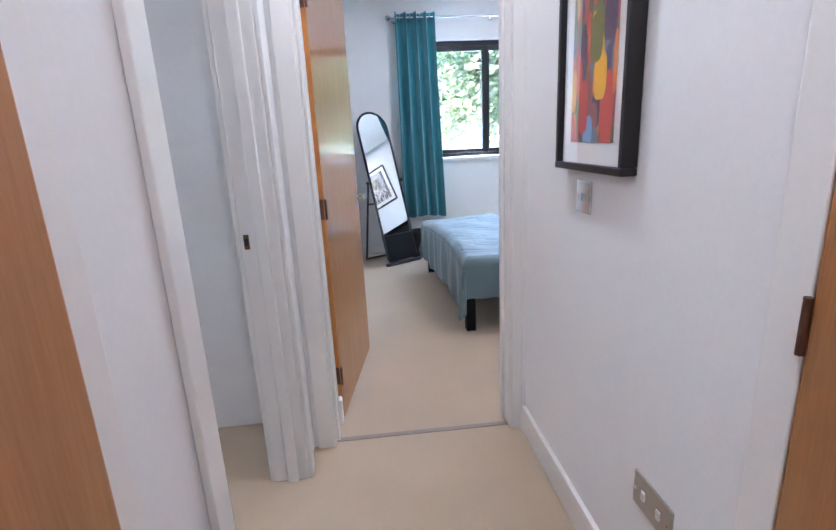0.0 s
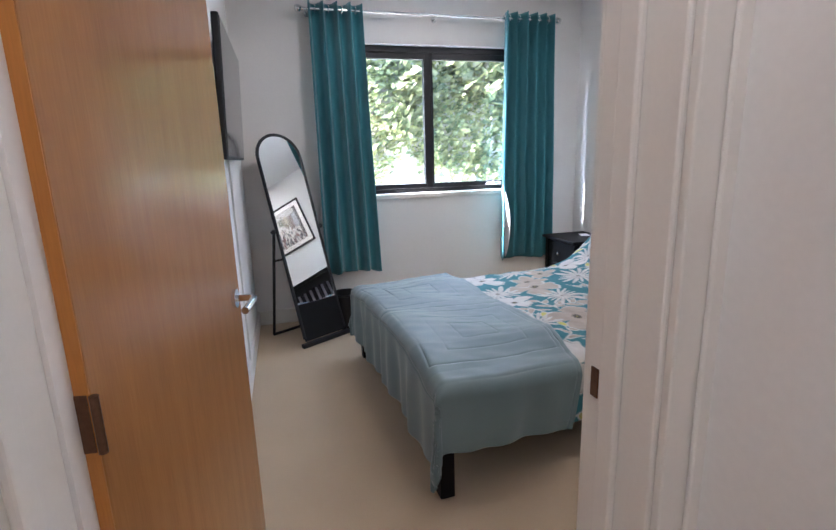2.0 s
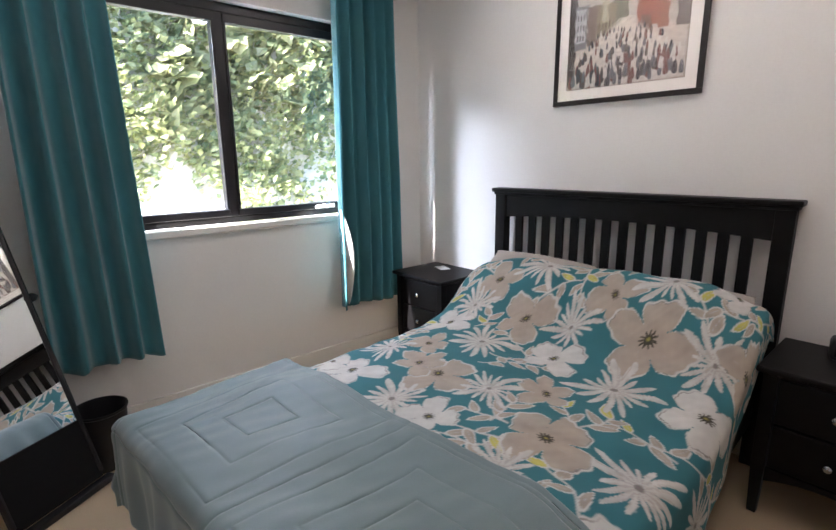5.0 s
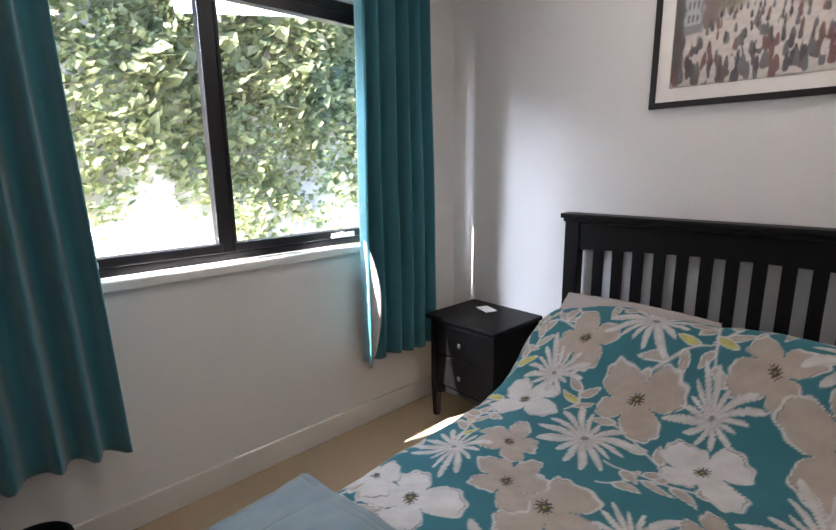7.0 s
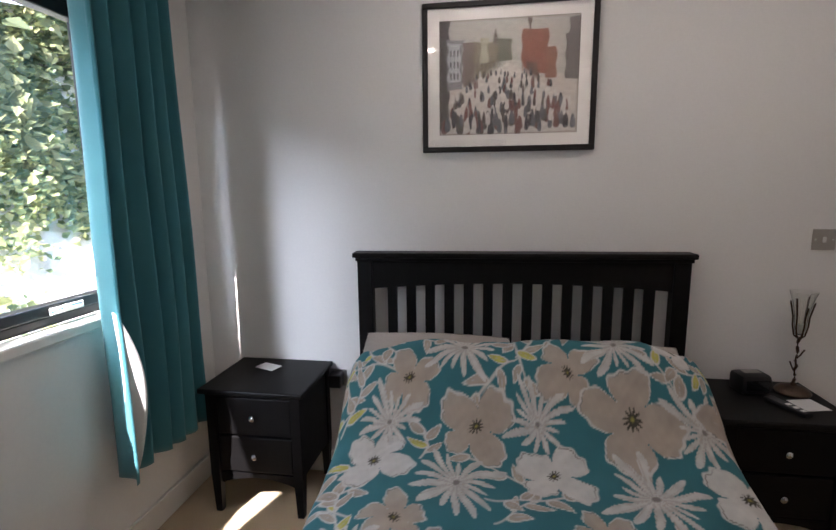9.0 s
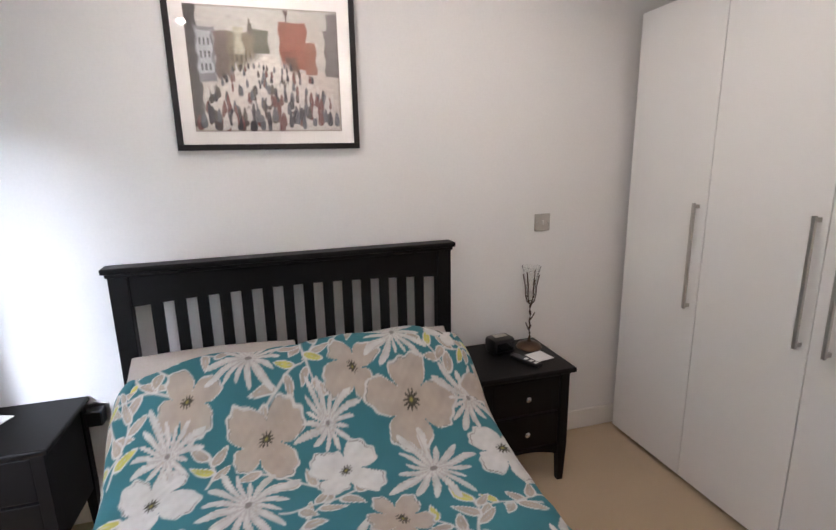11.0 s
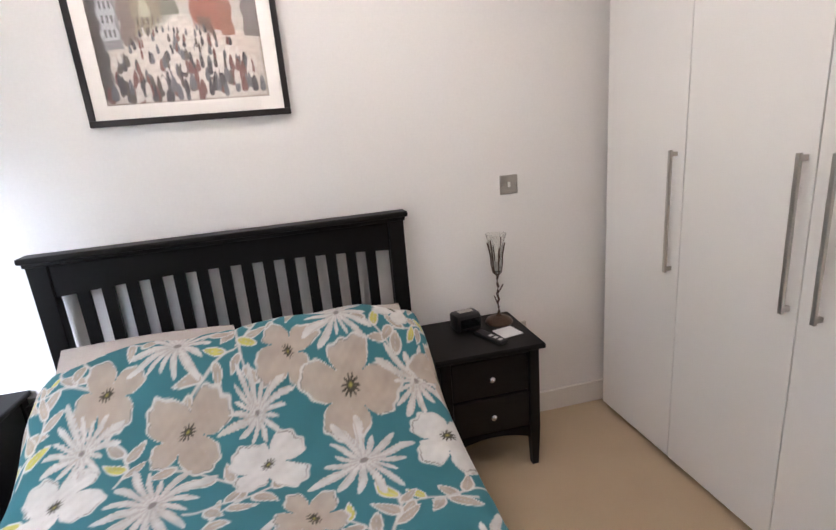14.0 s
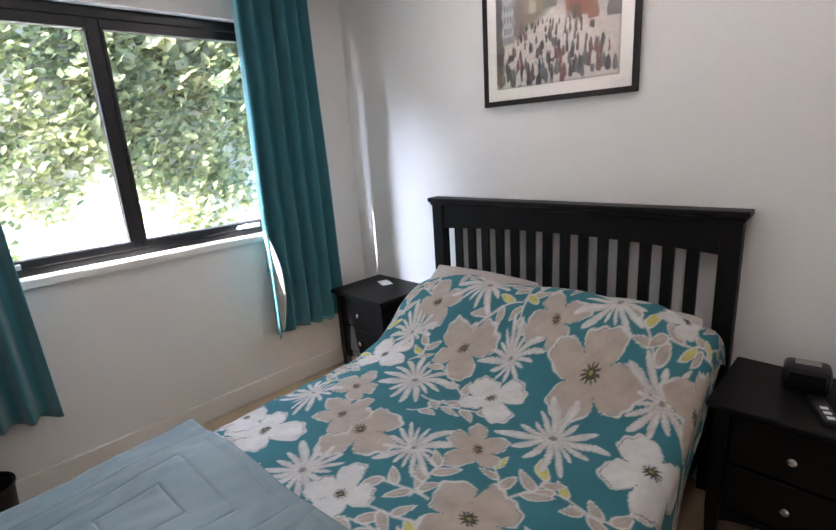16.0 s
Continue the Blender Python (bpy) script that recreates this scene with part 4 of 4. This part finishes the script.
def street_art(s, t):
    """A muted townscape: sky, house blocks, a pale square and dark upright strokes."""
    col = np.broadcast_to([0.40, 0.38, 0.34], s.shape + (3,)).copy()
    paint(col, (0.52 - t) * 30, np.array([0.46, 0.41, 0.36]))
    rng = np.random.default_rng(9)
    for x0, x1, z0, z1, ink in ((0.0, 0.07, 0.05, 1.0, (0.07, 0.06, 0.055)), (0.06, 0.18, 0.40, 0.83, (0.20, 0.20, 0.20)), (0.07, 0.16, 0.47, 0.80, (0.36, 0.37, 0.38)), (0.17, 0.28, 0.42, 0.80, (0.17, 0.13, 0.11)), (0.26, 0.44, 0.50, 0.80, (0.22, 0.19, 0.13)),
                                (0.30, 0.36, 0.62, 0.84, (0.36, 0.33, 0.24)), (0.43, 0.53, 0.58, 0.82, (0.15, 0.15, 0.11)), (0.60, 0.78, 0.52, 0.90, (0.26, 0.10, 0.065)), (0.63, 0.72, 0.47, 0.62, (0.14, 0.08, 0.06)), (0.77, 0.84, 0.48, 0.74, (0.26, 0.12, 0.08)), (0.90, 1.0, 0.46, 0.84, (0.13, 0.11, 0.10)), (0.92, 1.0, 0.5, 0.97, (0.16, 0.14, 0.13)), (0.645, 0.66, 0.88, 0.98, (0.12, 0.08, 0.07)), (0.40, 0.415, 0.78, 0.91, (0.14, 0.12, 0.1))):
        wob = 0.006 * np.sin(40 * t) + 0.005 * np.sin(33 * s)
        inside = np.minimum(np.minimum(s - x0, x1 - s), np.minimum(t - z0, z1 - t)) + wob
        paint(col, inside * 120 + 0.5, np.array(ink))
    for wx in np.arange(0.085, 0.16, 0.026):
        for wz in (0.52, 0.62, 0.72):
            paint(col, (np.minimum(0.007 - np.abs(s - wx), (0.028 - np.abs(t - wz)))) * 200 + 0.3, np.array([0.10, 0.10, 0.10]))
    for wx in np.arange(0.28, 0.44, 0.03):
        paint(col, (np.minimum(0.006 - np.abs(s - wx), (0.03 - np.abs(t - 0.60)))) * 200 + 0.3, np.array([0.10, 0.09, 0.07]))
    path = 0.09 + 0.36 * np.clip((0.62 - t) / 0.35, 0, 1)
    paint(col, (path - np.abs(s - 0.50)) * 14 * (t < 0.64) * 0.8, np.array([0.52, 0.48, 0.43]))
    for k in range(240):
        z = 0.05 + 0.50 * rng.uniform() ** 1.1
        sc = 1.25 - 1.5 * z
        x = 0.5 + rng.uniform(-1, 1) * (0.13 + 0.34 * min(1, (0.62 - z) / 0.35))
        hh, ww = 0.060 * sc, 0.0125 * sc * rng.uniform(0.7, 1.3)
        ink = np.array([(0.05, 0.045, 0.05), (0.09, 0.07, 0.06), (0.16, 0.07, 0.06), (0.50, 0.47, 0.43), (0.12, 0.12, 0.13)][rng.integers(0, 5)])
        d = 1 - (np.abs(s - x) / (ww * (1.25 - 0.5 * (t - z) / hh))) ** 2 - (np.abs(t - z) / hh) ** 3
        paint(col, d * 3 * (np.abs(s - x) < 0.1), ink)
    edge = np.minimum(np.minimum(s, 1 - s), np.minimum(t, 1 - t))
    paint(col, (0.02 - edge) * 30, np.array([0.12, 0.09, 0.06]))
    return col * (1 + 0.10 * hash_noise(s, t, 90, 3)[..., None])


def abstract_art(s, t):
    """Rounded upright patches of strong colour."""
    rng = np.random.default_rng(21)
    col = np.broadcast_to([0.30, 0.07, 0.05], s.shape + (3,)).copy()
    inks = [(0.50, 0.07, 0.035), (0.62, 0.30, 0.02), (0.08, 0.10, 0.04), (0.05, 0.05, 0.13), (0.22, 0.08, 0.10), (0.55, 0.16, 0.04), (0.10, 0.15, 0.05), (0.35, 0.08, 0.09), (0.10, 0.17, 0.22)]
    for k in range(130):
        t0 = 1.0 - k / 130 + rng.uniform(-0.06, 0.06)
        x, w, h = rng.uniform(0, 1), rng.uniform(0.045, 0.10), rng.uniform(0.05, 0.12)
        d = 1 - (np.abs(s - x) / w) ** 3 - np.where(t > t0, (t - t0) / h, (t0 - t) / (h * 1.2)) ** np.where(t > t0, 2, 6)
        ink = np.array(inks[rng.integers(0, len(inks))])
        paint(col, d * 9, ink * (1 + 0.1 * hash_noise(s, t, 30, k)[..., None]))
    for x, t0, w, h, ink in ((0.82, 0.14, 0.13, 0.16, (0.45, 0.05, 0.04)), (0.42, 0.05, 0.11, 0.07, (0.20, 0.36, 0.58)), (0.66, 0.28, 0.14, 0.10, (0.66, 0.36, 0.01)), (0.55, 0.44, 0.14, 0.10, (0.10, 0.13, 0.03)), (0.30, 0.16, 0.11, 0.12, (0.42, 0.05, 0.05)), (0.05, 0.24, 0.06, 0.1, (0.66, 0.34, 0.02)), (0.83, 0.50, 0.13, 0.09, (0.03, 0.03, 0.10))):
        d = 1 - (np.abs(s - x) / w) ** 3.5 - np.abs((t - t0) / h) ** 3
        paint(col, d * 9, np.array(ink))
    return col


framed("framed_print", pose(HEAD_X - 0.001, 4.12, 1.962, 0, 0, -90), 0.755, 0.64, 0.024, 0.022, 0.052, "dark-framed muted townscape print with white mount", street_art)
framed("framed_painting", pose(HALL_R - 0.001, 1.53, 1.50, 0, 0, -90), 0.39, 0.71, 0.018, 0.040, 0.055, "black-framed abstract print in red, yellow and green", abstract_art)


# ---- wall plates ----
def wall_plate(name, m, w, label, rocker, metal=NICKEL, category="switch"):
    """A flat metal plate: faces -y, back at y 0."""
    p = thing(name, m, label, category)
    part("plate", box(-w / 2, w / 2, -0.006, 0, -0.045, 0.045, 0.0025), metal, p)
    for rx in rocker:
        part("rocker", box(rx - 0.007, rx + 0.007, -0.0105, -0.0062, -0.012, 0.012, 0.0015), WHITE_PLASTIC, p, "white rocker")
    for sx in (-1, 1):
        part("screw", rod((sx * (w / 2 - 0.012), -0.0062, 0), (sx * (w / 2 - 0.012), -0.0075, 0), 0.004), CHROME, p)
    return p


wall_plate("light_switch", pose(HEAD_X, 2.79, 1.25, 0, 0, -90), 0.09, "square nickel switch plate above the bedside table", (0.0,))
wall_plate("light_switch", pose(HALL_R, 1.597, 1.068, 0, 0, -90), 0.09, "square metal switch plate below the framed print", (0.0,), CHROME)
wall_plate("power_socket", pose(HALL_R, 1.171, 0.405, 0, 0, -90), 0.15, "double nickel power socket low on hall wall", (-0.03, 0.03), NICKEL, "socket")
wall_plate("light_switch", pose(0.797, DOOR_Y1, 1.172, 0, 0, 180), 0.092, "square chrome switch plate by the doorway", (0.0,), CHROME)
th = thing("thermostat", pose(0.821, DOOR_Y1, 1.566, 0, 0, 180), "white plastic room thermostat with small dark display", "thermostat")
part("case", box(-0.043, 0.043, -0.026, 0, -0.043, 0.043, 0.006), WHITE_PLASTIC, th)
part("display", box(-0.036, 0.036, -0.0275, -0.0262, 0.012, 0.036, 0.001), LCD, th, "grey-green display")
for kx in (-0.016, -0.001):
    part("button", box(kx - 0.005, kx + 0.005, -0.0285, -0.0262, -0.010, -0.002, 0.001), BLACK_PLASTIC, th)

# ---- wardrobe ----
wr = thing("wardrobe", pose(0.92, 1.74, 0), "tall white three-door wardrobe with long bar handles", "wardrobe")
FRONT = 2.313 - 1.74
part("carcass", box(0.002, 1.498, 0, FRONT - 0.022, 0.055, 2.27, 0.002), WHITE_LAM, wr)
part("plinth", box(0.01, 1.49, 0.02, FRONT - 0.03, 0, 0.055), TAUPE, wr, "taupe recessed plinth")
for k in range(3):
    dr = part("door", box(0.5 * k + 0.002, 0.5 * k + 0.498, FRONT - 0.02, FRONT, 0.03, 2.268, 0.0015), WHITE_LAM, wr)
    hx = (0.43, 0.532, 1.045)[k]
    h = part("bar_handle", box(hx - 0.007, hx + 0.007, FRONT + 0.022, FRONT + 0.034, 0.885, 1.375, 0.002), NICKEL, dr, "long brushed nickel bar handle")
    for z in (0.90, 1.36):
        part("standoff", box(hx - 0.006, hx + 0.006, FRONT, FRONT + 0.023, z - 0.008, z + 0.008), NICKEL, h)

# ---- television ----
tv = thing("television", pose(-0.372, 4.58, 1.645, 0, 2.5, 0), "black flat television tilted on a wall bracket", "television")
part("bezel", box(-0.02, 0.012, -0.53, 0.53, -0.315, 0.315, 0.006), BLACK_PLASTIC, tv)
part("screen", box(0.0122, 0.0145, -0.515, 0.515, -0.298, 0.302), SCREEN, tv, "dark glossy screen")
part("bracket", box(-0.08, -0.02, -0.16, -0.06, -0.06, 0.06, 0.004), BLACK_PLASTIC, tv)
solo("trunking", box(LEFT_X, LEFT_X + 0.012, 4.60, 4.625, 0.119, 1.33, 0.002), WHITE_PLASTIC, "white cable trunking below the television", "cable trunking")

# ---- floor mirror: local x across its base, facing -y ----
MIR = pose(0.080, 5.104, 0, 0, 0, 32.5)
mir = thing("floor_mirror", MIR, "arched cheval floor mirror with thin black frame", "mirror")
TILT = radians(17.5)
W2, TOPZ = 0.18, 1.57


def lean(x, z, off=0.0):
    return (x, math.sin(TILT) * z + off, math.cos(TILT) * z + 0.012)


outline = [(-W2, 0.05)] + [(-W2, TOPZ - W2)] + [(-W2 * math.cos(a), TOPZ - W2 + W2 * math.sin(a)) for a in np.linspace(0.15, math.pi - 0.15, 19)] + [(W2, TOPZ - W2), (W2, 0.05)]
part("frame", tube([lean(x, z) for x, z in outline], 0.0125, 8), BLACK_PLASTIC, mir, smooth=True)
bm = bmesh.new()
inner = [(x * 0.97, z) for x, z in outline[1:-1]]
pts = [(-W2 * 0.97, 0.30)] + inner + [(W2 * 0.97, 0.30)]
front = [bm.verts.new(lean(x, z, -0.003)) for x, z in pts]
back = [bm.verts.new(lean(x, z, 0.004)) for x, z in pts]
bm.faces.new(front), bm.faces.new(back[::-1])
for k in range(len(pts)):
    j = (k + 1) % len(pts)
    bm.faces.new((front[j], front[k], back[k], back[j]))
bmesh.ops.recalc_face_normals(bm, faces=bm.faces[:])
part("mirror_glass", bm, MIRROR, mir, "clear silvered glass")
bm = bmesh.new()
pf = [bm.verts.new(lean(x, z, o)) for o in (-0.006, 0.006) for x, z in ((-W2, 0.03), (W2, 0.03), (W2, 0.297), (-W2, 0.297))]
for q in ((0, 1, 2, 3), (7, 6, 5, 4), (0, 4, 5, 1), (1, 5, 6, 2), (2, 6, 7, 3), (3, 7, 4, 0)):
    bm.faces.new([pf[i] for i in q])
part("lower_panel", bm, BLACK_WOOD, mir, "black lower panel")
part("front_foot", box(-0.215, 0.215, -0.022, 0.018, 0, 0.03, 0.006), BLACK_PLASTIC, mir)
PY, PZ = math.sin(TILT) * 0.86, math.cos(TILT) * 0.86
for s in (-1, 1):
    part("back_leg", tube([(s * 0.197, PY + 0.012, PZ), (s * 0.197, 0.40, 0.012)], 0.011), BLACK_PLASTIC, mir, smooth=True)
    part("pivot_knob", ball((s * 0.205, PY + 0.004, PZ), 0.019), BLACK_PLASTIC, mir, smooth=True)
    part("pivot_pin", rod((s * 0.165, PY, PZ), (s * 0.225, PY + 0.004, PZ), 0.008), BLACK_PLASTIC, mir)
part("back_foot", tube([(-0.20, 0.40, 0.012), (0.20, 0.40, 0.012)], 0.011), BLACK_PLASTIC, mir)
part("cross_bar", tube([(-0.20, 0.315, 0.60), (0.20, 0.315, 0.60)], 0.008), BLACK_PLASTIC, mir)

# ---- waste bin and small things on the carpet ----
binn = thing("waste_bin", pose(0.27, 5.36, 0), "small black plastic waste bin on the carpet", "bin")
part("tub", lathe([(0.0, 0.0), (0.085, 0.0), (0.088, 0.01), (0.108, 0.27), (0.114, 0.275), (0.114, 0.285), (0.108, 0.285), (0.104, 0.27), (0.084, 0.012), (0.0, 0.01)], 36), BLACK_PLASTIC, binn, smooth=True)
slip = thing("slipper", pose(0.44, 5.42, 0, 0, 0, 40), "dark grey slipper on the carpet by the bin", "slipper")
part("sole", box(-0.12, 0.12, -0.042, 0.042, 0, 0.02, 0.008), BLACK_PLASTIC, slip)
part("upper", ball((0.05, 0, 0.02), 0.062, squash=0.75), TAUPE, slip, smooth=True)

# ---- ceiling downlights ----
# The last fitting only goes with the lamp added for the next room.
for sx, sy in SPOTS:
    dl = thing("downlight", pose(sx, sy, CEILING), "recessed round ceiling downlight, lit warm", "ceiling light", "ceiling downlights")
    part("bezel", lathe([(0.036, -0.001), (0.048, -0.001), (0.048, -0.006), (0.040, -0.010), (0.036, -0.006)], 28), CHROME, dl, smooth=True)
    part("diffuser", rod((0, 0, -0.006), (0, 0, -0.002), 0.034, seg=24), LENS, dl)

# ---- next room: iron bed, curtain ----
ib = thing("iron_bed", pose(-2.17, 3.85, 0, 0, 0, 83), "white iron bedstead with thin upright bars", "bed")
for s in (-0.62, 0.62):
    part("post", rod((s, 0, 0), (s, 0, 0.92), 0.014), WHITE_IRON, ib, smooth=True)
    part("post_ball", ball((s, 0, 0.94), 0.025), WHITE_IRON, ib, smooth=True)
part("top_rail", tube([(x, 0, 0.86 + 0.07 * (1 - (x / 0.62) ** 2)) for x in np.linspace(-0.62, 0.62, 13)], 0.010), WHITE_IRON, ib, smooth=True)
part("low_rail", tube([(-0.62, 0, 0.12), (0.62, 0, 0.12)], 0.009), WHITE_IRON, ib, smooth=True)
part("mid_rail", tube([(-0.62, 0, 0.58), (0.62, 0, 0.58)], 0.008), WHITE_IRON, ib, smooth=True)
for k in range(7):
    x = -0.465 + k * 0.155
    br = part("bar", tube([(x, 0, 0.12), (x, 0, 0.88)], 0.006, 6), WHITE_IRON, ib, smooth=True)
    part("bar_knot", ball((x, 0, 0.14), 0.018), WHITE_IRON, br, smooth=True)
part("side_frame", box(-0.60, 0.60, 0.02, 1.9, 0.26, 0.33, 0.004), NAVY, ib, "dark blue bed base")
solo("bed_cover", box(-0.63, 0.63, 0.03, 1.92, 0.335, 0.52, 0.05), COVER_TEAL, "blue-teal bed cover on the iron bed", "bed cover", pose(-2.17, 3.85, 0, 0, 0, 83), smooth=True)
solo("bed_linen", box(-0.60, 0.60, 0.25, 1.88, 0.522, 0.60, 0.03), SHEET, "white folded linen on the iron bed", "bed linen", pose(-2.17, 3.85, 0, 0, 0, 83), smooth=True)
rows = np.linspace(0, 1, 20)
t, s = np.meshgrid(rows, np.linspace(0, 1, 90), indexing="ij")
nc = new("curtain", grid_mesh("curtain", np.stack([-4.25 + 0.42 * s, 5.545 + 0.04 * np.sin(25 * s), 2.44 - 2.1 * t], -1), NAVY, thick=0.004))
tagged(nc, "navy blue curtain at the next room's window", "curtain")
np_ = thing("curtain_pole", pose(-3.4, 5.545, 2.41), "slim chrome curtain pole in the next room", "curtain pole")
part("pole", rod((-0.95, 0, 0), (0.95, 0, 0), 0.010), CHROME, np_, smooth=True)
part("bracket", rod((0, 0, -0.01), (0, 0.0945, -0.01), 0.006), CHROME, np_)
